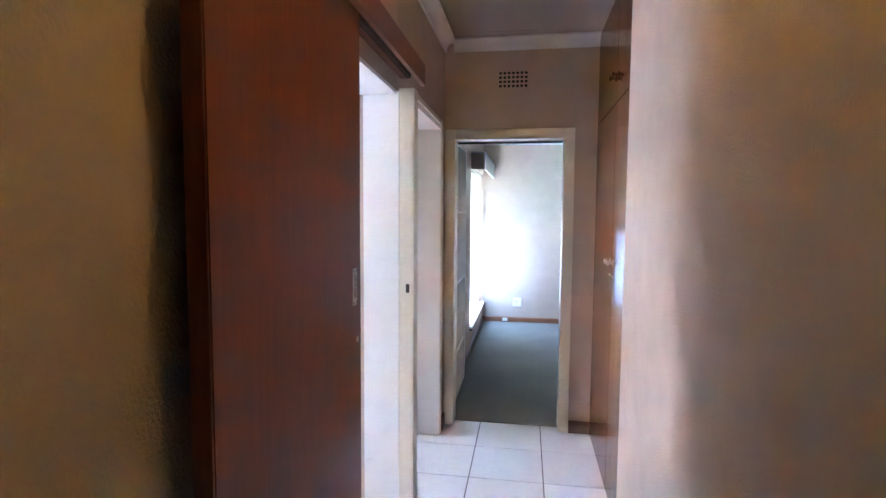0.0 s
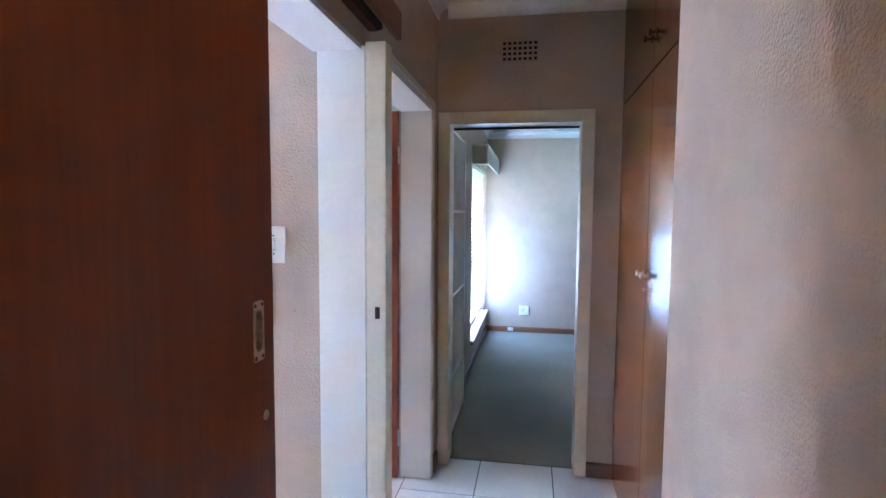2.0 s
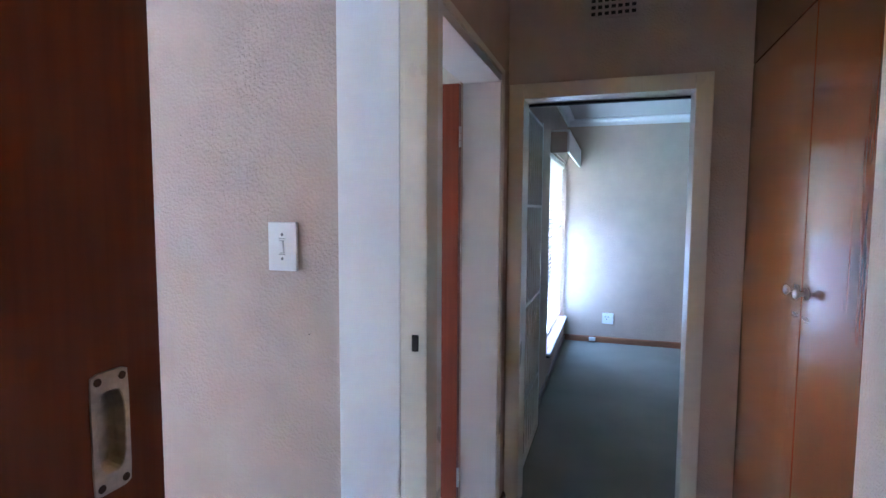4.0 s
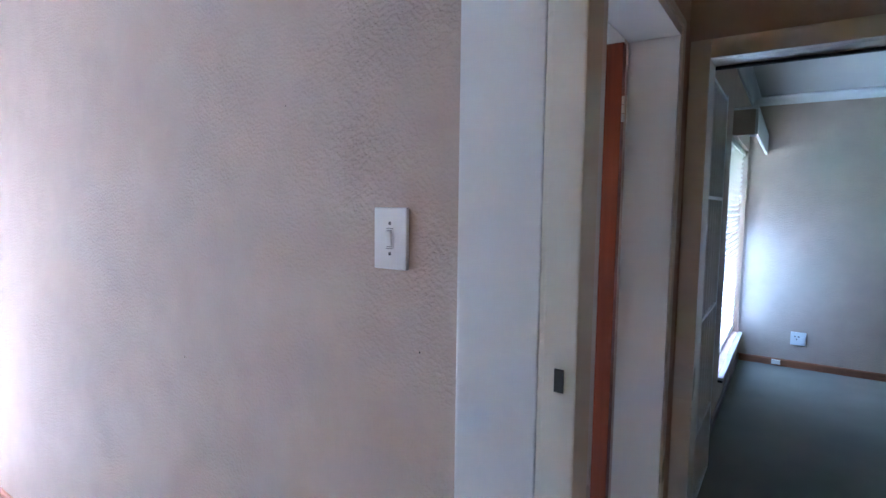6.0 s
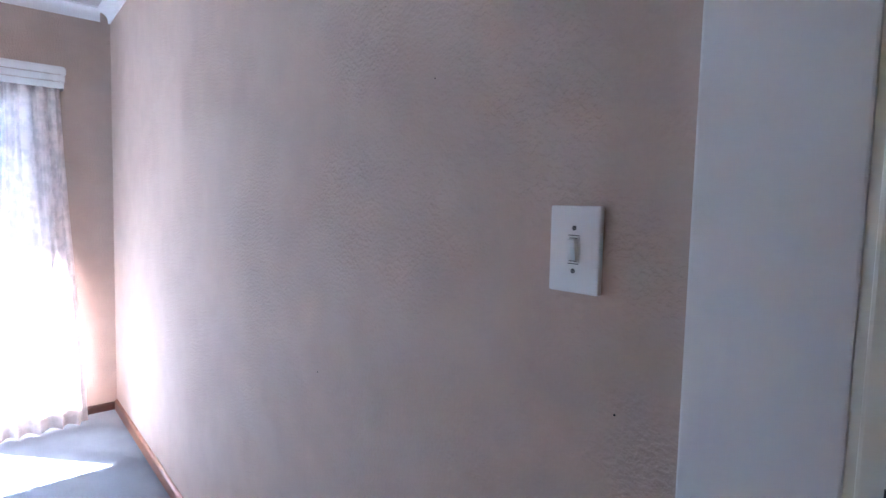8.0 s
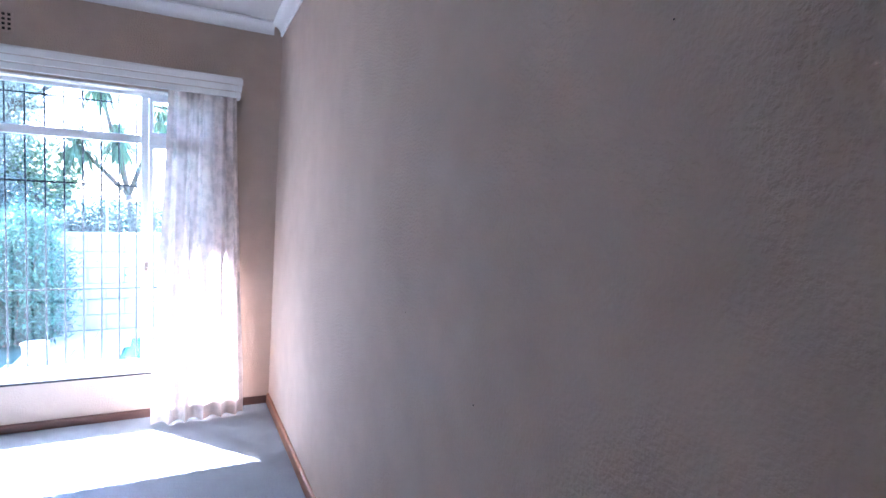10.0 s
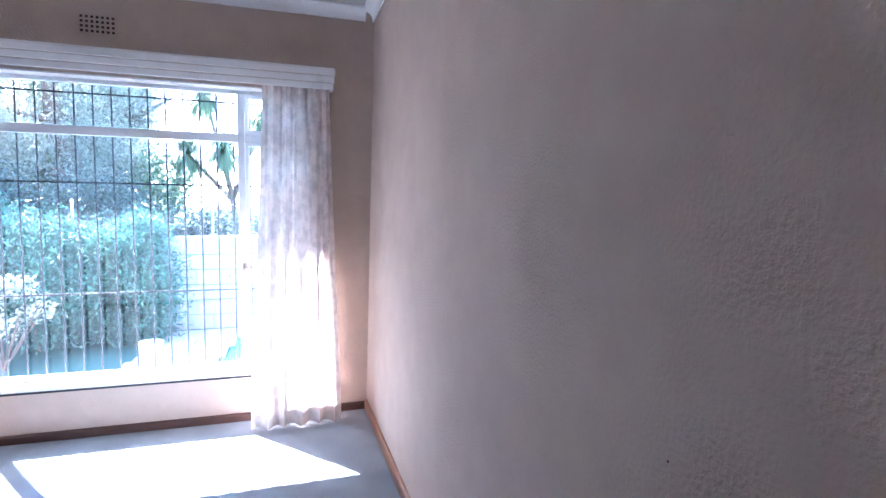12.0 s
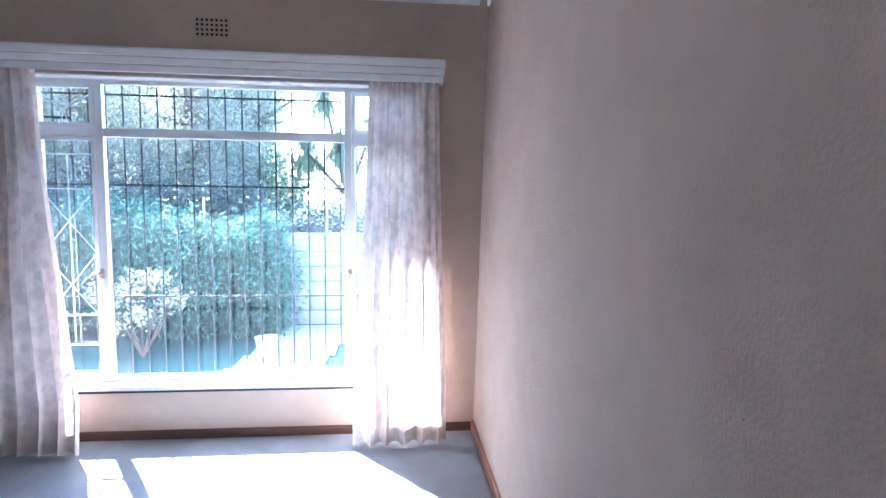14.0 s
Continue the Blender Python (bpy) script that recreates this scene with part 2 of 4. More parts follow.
setting("wall_window", bm, M_WALL, "beige plaster wall with a wide window", "wall")
setting("wall_bedroom_south", box(B(), XW, XI, YB - 0.2, YB, 0, CEIL), M_WALL, "plain beige bedroom wall", "wall")
# bathroom shell behind the open door; its window hole is added for light
bm = B()
box(bm, -4.2, -4.0, YS2, 5.9, 0, CEIL)
box(bm, -4.2, -4.0, 6.7, YE, 0, CEIL)
box(bm, -4.2, -4.0, 5.9, 6.7, 0, 1.2)
box(bm, -4.2, -4.0, 5.9, 6.7, 2.0, CEIL)
box(bm, -4.2, -0.96, YE, YE2, 0, CEIL)
setting("wall_bathroom", bm, M_WHITE, "plain white wall of the room behind the door", "wall")
# end bedroom
bm = B()
box(bm, -0.96, XE, YE2, EWY0, 0, CEIL)
box(bm, -0.96, XE, EWY1, YN + 0.2, 0, CEIL)
box(bm, -0.96, XE, EWY0, EWY1, 0, EWZ0)
box(bm, -0.96, XE, EWY0, EWY1, EWZ1, CEIL)
setting("wall_end_window", bm, M_WALL, "beige wall with a blind-covered window", "wall")
setting("wall_far", box(B(), XE, XEE + 0.15, YN, YN + 0.2, 0, CEIL), M_WALL, "beige far bedroom wall in bluish window light", "wall")
setting("wall_far_east", box(B(), XEE, XEE + 0.15, YE2, YN, 0, CEIL), M_WALL, "plain beige bedroom wall", "wall")

# floors
setting("floor_bedroom", box(B(), XW, XI + 0.02, YB, YS2 - 0.05, -0.12, 0.0), M_CARPET, "grey cut-pile carpet with sun on it", "carpet")
setting("floor_end", box(B(), XE, XEE, 7.0, YN, -0.12, 0.004), M_OLIVE, "olive grey carpet in the far bedroom", "carpet")
floor_hall = setting("floor_passage", box(B(), XI + 0.02, 0.95, Y0, 7.0, -0.12, -0.004), M_GROUT, "white ceramic tiles with dark joints", "floor")
setting("floor_bathroom", box(B(), -4.0, XI + 0.02, YS2, YE, -0.12, 0.0), M_TILE, "pale bathroom floor", "floor")

# ceilings
setting("ceiling_passage", box(B(), XI - 0.08, 0.95, Y0 - 0.15, YE2 - 0.07, CEIL, CEIL + 0.12), M_HALLCEIL, "matt ceiling board, coloured browner for the dim passage", "ceiling")
setting("ceiling_bedroom", box(B(), XO, XI - 0.08, YB - 0.2, YS2 - 0.08, CEIL, CEIL + 0.12), M_CEIL, "matt ceiling board", "ceiling")
setting("ceiling_bathroom", box(B(), -4.2, XI - 0.08, YS2 - 0.08, YE2, CEIL, CEIL + 0.12), M_CEIL, "matt ceiling board", "ceiling")
setting("ceiling_end", box(B(), -0.96, XEE + 0.15, YE2 - 0.07, YN + 0.2, CEIL_END, CEIL + 0.12), M_CEIL, "matt ceiling board", "ceiling")


def cove(side, wall, a, b, top=CEIL, size=0.075):
    """A coved cornice along a wall; side: +x -x +y -y, the way it projects."""
    s = 1 if side[0] == "+" else -1
    pts = [(wall, top - size), (wall + s * 0.012, top - size)]
    for i in range(7):
        t = i / 6 * math.pi / 2
        pts.append((wall + s * (0.012 + (size - 0.024) * (1 - math.cos(t))), top - size + 0.012 + (size - 0.024) * math.sin(t)))
    pts += [(wall + s * size, top - 0.012), (wall + s * size, top), (wall, top)]
    return pts, ("x" if side[1] == "y" else "y"), a, b


for name, side, wall, a, b, top in (
        ("trim_passage_west", "+x", XL, Y0, YE, CEIL), ("trim_passage_end", "-y", YE, XL + 0.06, XC + 0.02, CEIL), ("trim_passage_east", "-x", XR, Y0, YC, CEIL),
        ("trim_bedroom_north", "-y", YS, XW, XI, CEIL), ("trim_bedroom_window", "+x", XW, YB, YS + 0.02, CEIL),
        ("trim_bedroom_east", "-x", XI, YB, YS - 0.06, CEIL), ("trim_bedroom_south", "+y", YB, XW + 0.06, XI - 0.06, CEIL),
        ("trim_far", "-y", YN, XE, XEE, CEIL_END), ("trim_far_west", "+x", XE, YE2, YN - 0.06, CEIL_END)):
    bm = prism(B(), *cove(side, wall, a, b, top))
    setting(name, lean(bm) if wall == YS else bm, M_CORNICE, "white coved plaster cornice", "cornice")

# skirtings


def skirting(name, side, wall, a, b, mat, label, h=0.07, t=0.016):
    s = 1 if side[0] == "+" else -1
    pts = [(wall, 0.0), (wall + s * t, 0.0), (wall + s * t, h - 0.012), (wall + s * (t - 0.004), h - 0.004), (wall + s * (t - 0.01), h), (wall, h)]
    bm = prism(B(), pts, "x" if side[1] == "y" else "y", a, b)
    setting(name, lean(bm) if wall == YS else bm, mat, label, "baseboard")


skirting("baseboard_north", "-y", YS, XW + 0.016, XI - 0.01, M_BASE, "varnished reddish wood skirting board")
skirting("baseboard_window", "+x", XW, YB, YS + 0.026, M_DARKBASE, "dark brown wood skirting under the window", 0.052)
skirting("baseboard_end", "-y", YE, ED1 + 0.055, XC, M_DARKBASE, "dark brown wood skirting beside the door frame", 0.085)
skirting("baseboard_passage", "+x", XL, LD1 + 0.06, YE, M_DARKBASE, "dark wood skirting stub", 0.085)
skirting("baseboard_far", "-y", YN, XE, XEE, M_BASE, "reddish wood skirting on the far wall", 0.07)
skirting("baseboard_far_west", "+x", XE, YE2 + 0.1, YN, M_DARKBASE, "dark wood skirting below the window", 0.07)

# ---- passage ----


def door_frame(name, label, x0, x1, y0, y1, top, axis, mat, depth, face=0.055, proud=0.012):
    """Steel frame round an opening: two posts and a head, lining the wall and lapping onto both faces."""
    fr = thing(name, (x0 + x1) / 2, (y0 + y1) / 2, 0, label, "door frame", "", "structure")
    lo, hi = depth
    if axis == "y":      # the wall runs along x, the opening from x0 to x1
        for nm, a, b in (("post", x0 - face, x0 + 0.014), ("post", x1 - 0.014, x1 + face)):
            bm = B()
            inner = b if a < x0 else a
            box(bm, min(a, b), max(a, b), lo - proud, lo + 0.03, 0, top + face, 0.003)
            box(bm, min(inner, x0 if a < x0 else x1), max(inner, x0 if a < x0 else x1), lo + 0.03, hi - 0.002, 0, top, 0)
            part(nm, bm, mat, fr)
        bm = B()
        box(bm, x0 + 0.014, x1 - 0.014, lo - proud, lo + 0.03, top - 0.014, top + face, 0.003)
        box(bm, x0 + 0.014, x1 - 0.014, lo + 0.03, hi - 0.002, top - 0.014, top)
        part("head", bm, mat, fr)
    return fr


# end doorway with steel frame
door_frame("door_frame_end", "cream painted steel frame of the far doorway", ED0, ED1, YE, YE2, EDH, "y", M_CREAM, (YE, YE2))
# thin black line along the underside of the head
seal = thing("door_head_strip", (ED0 + ED1) / 2, YE2 - 0.02, EDH - 0.03, "thin black strip under the door head", "seal")
part("strip", box(B(), ED0 + 0.016, ED1 - 0.016, YE2 - 0.022, YE2 - 0.004, EDH - 0.026, EDH - 0.0145), M_BLACK, seal)

# sliding-door opening: white lining, closing post, strike
frame_sd = thing("door_frame_sliding", XL, SD1, 0, "white painted lining of the sliding door opening", "door frame", "", "structure")
part("jamb", box(B(), -0.874, XL + 0.012, SD1 - 0.008, SD1 + 0.0065, 0, SDH, 0.003), M_WHITE, frame_sd)
part("jamb", box(B(), XI - 0.002, XL, SD0 - 0.006, SD0 + 0.012, 0, SDH, 0.003), M_WHITE, frame_sd)
part("head", box(B(), XI - 0.002, XL, SD0 + 0.013, SD1 - 0.009, SDH - 0.014, SDH + 0.006, 0.003), M_WHITE, frame_sd)
bm = B()
box(bm, XL + 0.0125, XL + 0.022, SD1 - 0.006, 5.63, 0, 2.06)
box(bm, XL + 0.022, -0.640, SD1 - 0.012, 5.63, 0, 2.06, 0.004)
post = part("closing_post", bm, M_CREAM, frame_sd, "cream closing post of the sliding door")
# slot is not cut: a black patch stands for its shaded inside
part("strike_hole", box(B(), -0.677, -0.661, SD1 - 0.0145, SD1 - 0.01, 1.165, 1.204), M_BLACK, post, "latch slot, its shade drawn as a black patch")

# sliding door leaf on its track
leaf_x0, leaf_x1, leaf_y0, leaf_y1 = -0.682, -0.642, 4.045, 4.798
sd = thing("sliding_door", -0.662, 4.4, 0.012, "dark reddish varnished wooden sliding door, half open", "sliding door")
PULL_Y, PULL_Z, PULL_W, PULL_H = 4.744, 1.309, 0.037, 0.108
bm = B()
hy, hz = PULL_W / 2 - 0.004, PULL_H / 2 - 0.016
box(bm, leaf_x0, leaf_x1, leaf_y0, PULL_Y - hy, 0.012, 2.115)
box(bm, leaf_x0, leaf_x1, PULL_Y + hy, leaf_y1, 0.012, 2.115)
box(bm, leaf_x0, leaf_x1, PULL_Y - hy, PULL_Y + hy, 0.012, PULL_Z - hz)
box(bm, leaf_x0, leaf_x1, PULL_Y - hy, PULL_Y + hy, PULL_Z + hz, 2.115)
box(bm, leaf_x0, leaf_x1 - 0.02, PULL_Y - hy, PULL_Y + hy, PULL_Z - hz, PULL_Z + hz)
part("leaf", bm, M_DOOR, sd)
part("edge_strip", box(B(), leaf_x0 + 0.002, leaf_x1 - 0.002, leaf_y0 - 0.006, leaf_y0 - 0.0005, 0.012, 2.115, 0.002), M_DOOR, sd, "lighter wood lipping on the door edge")


def flush_pull(parent, x, yc, zc, wide, high):
    """A plate with a sunk cup and two screws, on a face that looks to +x."""
    h, w, ih, iw = high / 2, wide / 2, high / 2 - 0.017, wide / 2 - 0.005
    bm = B()
    loops = []
    n = 28
    for k, (dx, sy, sz, power) in enumerate(((0.0002, w, h, 14), (0.0016, w - 0.0006, h - 0.0006, 14), (0.0018, iw, ih, 3.6), (0.0008, iw - 0.0008, ih - 0.0008, 3.6), (-0.009, iw - 0.002, ih - 0.003, 3.6), (-0.012, iw - 0.005, ih - 0.007, 3.6))):
        ring = []
        for i in range(n):
            t = 2 * math.pi * (i + 0.5) / n
            c, s = math.cos(t), math.sin(t)
            r = (abs(c) ** power + abs(s) ** power) ** (-1 / power)
            ring.append(bm.verts.new((x + dx, yc + sy * r * c, zc + sz * r * s)))
        loops.append(ring)
    for a, b in zip(loops, loops[1:]):
        for i in range(n):
            bm.faces.new((a[i], a[(i + 1) % n], b[(i + 1) % n], b[i]))
    bm.faces.new(loops[-1])
    bmesh.ops.recalc_face_normals(bm, faces=bm.faces[:])
    ob = part("flush_handle", bm, M_PULL, parent, "worn satin metal flush pull")
    for s in (-1, 1):
        for q in (-1, 1):
            bm = B()
            rod(bm, (x + 0.0012, yc + q * (w - 0.0068), zc + s * (h - 0.0075)), (x + 0.0021, yc + q * (w - 0.0068), zc + s * (h - 0.0075)), 0.0036, n=14)
            part("screw", bm, M_RUST, ob, "dark rusty countersunk screw")
    return ob


flush_pull(sd, leaf_x1, PULL_Y, PULL_Z, PULL_W, PULL_H)
bm = B()
rod(bm, (leaf_x1 - 0.001, 4.765, 1.15), (leaf_x1 + 0.0015, 4.765, 1.15), 0.009, n=14)
part("keyhole_plate", bm, M_BRASS, sd)

rail = thing("sliding_door_pelmet", -0.66, 4.8, 2.09, "dark wood pelmet box hiding the door track", "pelmet")
bm = B()
box(bm, -0.628, -0.61, 3.3, 5.64, 2.085, 2.176, 0.002)
part("front_board", bm, M_DOOR, rail)
part("top_board", box(B(), XL, -0.6285, 3.3, 5.64, 2.162, 2.176), M_DOOR, rail)
part("batten", box(B(), XL, XL + 0.03, 3.3, 5.64, 2.12, 2.1575), M_DOOR, rail)
bm = B()
box(bm, -0.69, -0.672, 3.32, 5.625, 2.118, 2.157)
box(bm, -0.65, -0.634, 3.32, 5.625, 2.118, 2.157)
box(bm, -0.672, -0.65, 3.32, 5.625, 2.148, 2.157)
track = part("track", bm, M_RUST, rail, "dark metal door track")
# thin aluminium line along the dark track
part("lip", box(B(), -0.6525, -0.6495, 3.32, 5.625, 2.1145, 2.1178), M_ALU, track, "thin bright edge of the track")

# next door: white lining and an open leaf
fl = thing("door_frame_side", XL, 6.35, 0, "white painted steel frame of the side doorway", "door frame", "", "structure")
part("jamb", box(B(), XI - 0.004, XL + 0.006, LD1 - 0.012, LD1 + 0.004, 0, LDH + 0.04, 0.003), M_WHITE, fl)
part("jamb", box(B(), XI - 0.004, XL + 0.006, LD0 - 0.004, LD0 + 0.012, 0, LDH + 0.04, 0.003), M_WHITE, fl)
part("head", box(B(), XI - 0.004, XL + 0.006, LD0 + 0.013, LD1 - 0.013, LDH - 0.012, LDH + 0.02, 0.003), M_WHITE, fl)
part("architrave", box(B(), XL + 0.001, XL + 0.012, LD1 + 0.005, LD1 + 0.05, 0, LDH + 0.05, 0.003), M_CREAM, fl)
part("architrave", box(B(), XL + 0.001, XL + 0.014, LD0 - 0.05, LD0 - 0.0045, 0, LDH + 0.0205, 0.003), M_WHITE, fl)
part("architrave", box(B(), XL + 0.001, XL + 0.012, LD0 - 0.05, LD1 + 0.0045, LDH + 0.021, LDH + 0.05, 0.003), M_CREAM, fl)
dl = thing("door_leaf_side", XI - 0.4, LD1 - 0.03, 0.01, "orange-brown wooden door standing open inwards", "door")
part("leaf", box(B(), XI - 0.79, XI - 0.012, LD1 - 0.05, LD1 - 0.01, 0.01, 2.055, 0.002), M_LEAFDOOR, dl)
for z in (0.25, 1.82):
    bm = B()
    for k in range(3):
        rod(bm, (XI - 0.003, LD1 - 0.056, z - 0.045 + 0.031 * k), (XI - 0.003, LD1 - 0.056, z - 0.018 + 0.031 * k), 0.006)
    part("hinge", bm, M_STEEL, dl)

# airbricks


def vent(name, label, axis, c, u, z, cols, rows, cell, hole, mat, out):
    """A cast grille: a plate of crossing bars over a dark back. axis: the way it faces."""
    vt = thing(name, *( (u, c, z) if axis == "y" else (c, u, z) ), label, "air vent")
    w, h = cols * cell, rows * cell
    bm = B()
    rib = cell - hole

    def bar(u0, u1, z0, z1):
        a, b = (c, c + out * 0.012)
        if axis == "y":
            box(bm, u0, u1, min(a, b), max(a, b), z0, z1)
        else:
            box(bm, min(a, b), max(a, b), u0, u1, z0, z1)
    for i in range(cols + 1):
        x = u - w / 2 + i * cell
        bar(x - rib / 2, x + rib / 2, z - h / 2 - rib / 2, z + h / 2 + rib / 2)
    for j in range(rows + 1):
        q = z - h / 2 + j * cell
        for i in range(cols):
            x = u - w / 2 + i * cell
            bar(x + rib / 2, x + cell - rib / 2, q - rib / 2, q + rib / 2)
    part("grille", bm, mat, vt)
    # no real cavity: a black sheet gives the shade in the holes
    bm = B()
    a, b = c + out * 0.001, c + out * 0.003
    if axis == "y":
        box(bm, u - w / 2, u + w / 2, min(a, b), max(a, b), z - h / 2, z + h / 2)
    else:
        box(bm, min(a, b), max(a, b), u - w / 2, u + w / 2, z - h / 2, z + h / 2)
    part("backing", bm, M_BLACK, vt, "black sheet drawn for the shade behind the grille")
    return vt


vent("air_vent", "beige painted airbrick grille above the doorway", "y", YE, -0.257, 2.412, 7, 4, 0.0285, 0.018, M_WALL, -1)
vent("air_vent", "beige painted airbrick grille above the window", "x", XW, 4.059, 2.411, 7, 4, 0.0265, 0.0165, M_WALL, 1)

# ceiling hatch outline
hatch = thing("ceiling_hatch", -0.12, 6.45, CEIL, "ceiling trapdoor board with a thin gap", "hatch")
part("panel", box(B(), -0.405, 0.155, 6.15, 6.75, CEIL - 0.006, CEIL - 0.0005, 0.002), M_HALLCEIL, hatch)
# gap is not cut: a black strip stands for its shade
part("gap", box(B(), -0.40, -0.09, 6.7505, 6.758, CEIL - 0.004, CEIL - 0.0005), M_BLACK, hatch, "open gap, its shade drawn as a black strip")

# built-in cupboards


def knob(parent, x, y, z, mat):
    bm = B()
    rod(bm, (x, y, z), (x - 0.004, y, z), 0.017, n=16)
    rod(bm, (x - 0.004, y, z), (x - 0.022, y, z), 0.006, n=12)
    rod(bm, (x - 0.02, y, z), (x - 0.028, y, z), 0.009, 0.016, n=16)
    rod(bm, (x - 0.028, y, z), (x - 0.034, y, z), 0.016, 0.012, n=16)
    return part("knob", bm, mat, parent, "polished metal knob", True)


def cupboard(name, label, z0, z1, kz, keyed):
    cb = thing(name, 0.6, 6.37, z0, label, "cupboard", "built-in passage cupboards")
    y0, ym, y1 = YC + 0.005, 6.19, YE - 0.003
    bm = B()
    box(bm, XC + 0.021, XC + 0.6, y0, y1, z0, z1)
    part("body", bm, M_CUP, cb)
    for a, b, ky in ((y0 + 0.002, ym - 0.0015, ym - 0.045), (ym + 0.0015, y1 - 0.002, ym + 0.045)):
        d = part("door", box(B(), XC, XC + 0.02, a, b, z0 + 0.002, z1 - 0.002, 0.002), M_CUP, cb)
        knob(d, XC, ky, kz, M_STEEL if keyed else M_RUST)
        if keyed:
            bm = B()
            box(bm, XC - 0.0025, XC - 0.0003, ky - 0.022, ky + 0.022, kz - 0.076, kz - 0.07)
            rod(bm, (XC - 0.003, ky, kz - 0.073), (XC - 0.0003, ky, kz - 0.073), 0.007)
            part("lock_plate", bm, M_STEEL, d)
    return cb


cupboard("low_cupboard", "tall glossy orange-brown wood cupboard with double doors", 0.0, 2.0985, 1.262, True)
cupboard("top_cupboard", "glossy orange-brown wood cupboard below the ceiling", 2.10, CEIL - 0.002, 2.235, False)

# passage ceiling lamp above the walk, unseen, inferred from the walls' warm light
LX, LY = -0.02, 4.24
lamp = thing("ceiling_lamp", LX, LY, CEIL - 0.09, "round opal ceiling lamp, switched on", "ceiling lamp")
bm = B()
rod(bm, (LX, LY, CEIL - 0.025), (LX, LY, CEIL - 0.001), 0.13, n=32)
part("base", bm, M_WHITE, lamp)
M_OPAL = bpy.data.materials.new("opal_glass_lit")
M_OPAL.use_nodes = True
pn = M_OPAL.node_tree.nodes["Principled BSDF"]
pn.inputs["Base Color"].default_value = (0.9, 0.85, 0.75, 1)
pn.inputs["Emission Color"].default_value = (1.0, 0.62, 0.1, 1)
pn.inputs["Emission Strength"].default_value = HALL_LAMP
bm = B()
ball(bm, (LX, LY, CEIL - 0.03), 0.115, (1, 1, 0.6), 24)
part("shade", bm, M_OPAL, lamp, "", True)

# ---- bedroom ----
sw = thing("light_switch", -1.039, YS, 1.403, "white plastic light switch plate on stippled wall", "light switch")
sx, sz = -1.039, 1.403
part("plate", box(B(), sx - 0.042, sx + 0.042, YS - 0.0095, YS + 0.001, sz - 0.063, sz + 0.063, 0.0035), M_PLASTIC, sw)
bm = B()
box(bm, sx - 0.0092, sx + 0.0092, YS - 0.011, YS - 0.0093, sz - 0.0195, sz + 0.0195, 0.0006)
surround = part("surround", bm, M_PLASTIC, sw)
bm = B()
prism(bm, [(YS - 0.0105, sz - 0.0155), (YS - 0.0145, sz - 0.0155), (YS - 0.0195, sz + 0.0145), (YS - 0.0105, sz + 0.0155)], "x", sx - 0.0068, sx + 0.0068)
part("rocker", bm, M_PLASTIC, surround)
for q in (-0.0165, 0.0165):
    part("gap", box(B(), sx - 0.0065, sx + 0.0065, YS - 0.0115, YS - 0.0108, sz + q - 0.0005, sz + q + 0.0005), M_BLACK, surround)
for q in (-0.0205, 0.0205):
    part("gap", box(B(), sx - 0.0088, sx + 0.0088, YS - 0.0102, YS - 0.0092, sz + q - 0.0005, sz + q + 0.0005), M_BLACK, surround)
for q in (-0.031, 0.031):
    bm = B()
    rod(bm, (sx, YS - 0.0092, sz + q), (sx, YS - 0.0102, sz + q), 0.0034, n=14)
    screw = part("screw", bm, M_BAR, sw, "small dark steel screw")
    part("slot", box(B(), sx - 0.0026, sx + 0.0026, YS - 0.0106, YS - 0.01, sz + q - 0.0005, sz + q + 0.0005), M_STEEL, screw)

for nx, nz, nr in ((-1.369, 1.699, 0.0022), (-1.837, 1.013, 0.003), (-0.969, 1.177, 0.0028), (-2.25, 1.14, 0.002)):
    bm = B()
    rod(bm, (nx, YS - 0.0003, nz), (nx, YS - 0.0012, nz), nr * 0.6, n=9)
    part("nail_hole", lean(bm), M_BLACK, wall_north, "small dark nail hole")

# window
win = thing("window_1", XF, (WY0 + WY1) / 2, WZ0, "white steel window with side casements and fanlights", "window", "", "structure")
MY0, MY1, TZ = 3.376, 4.81, 1.822


def bar_y(bm, y0, y1, z0, z1, x0=XF - 0.018, x1=XF + 0.018, bevel=0.003):
    box(bm, x0, x1, y0, y1, z0, z1, bevel)


bm = B()
bar_y(bm, WY0, WY1, WZ0 - 0.01, WZ0 + 0.03)
bar_y(bm, WY0, WY1, WZ1 - 0.032, WZ1)
bar_y(bm, WY0, WY0 + 0.035, WZ0 + 0.03, WZ1 - 0.032)
bar_y(bm, WY1 - 0.035, WY1, WZ0 + 0.03, WZ1 - 0.032)
part("frame", bm, M_PAINTSTEEL, win)
for y in (MY0, MY1):
    part("mullion", box(B(), XF - 0.02, XF + 0.02, y - 0.021, y + 0.021, WZ0 + 0.031, WZ1 - 0.033, 0.003), M_PAINTSTEEL, win)
sashes = {}
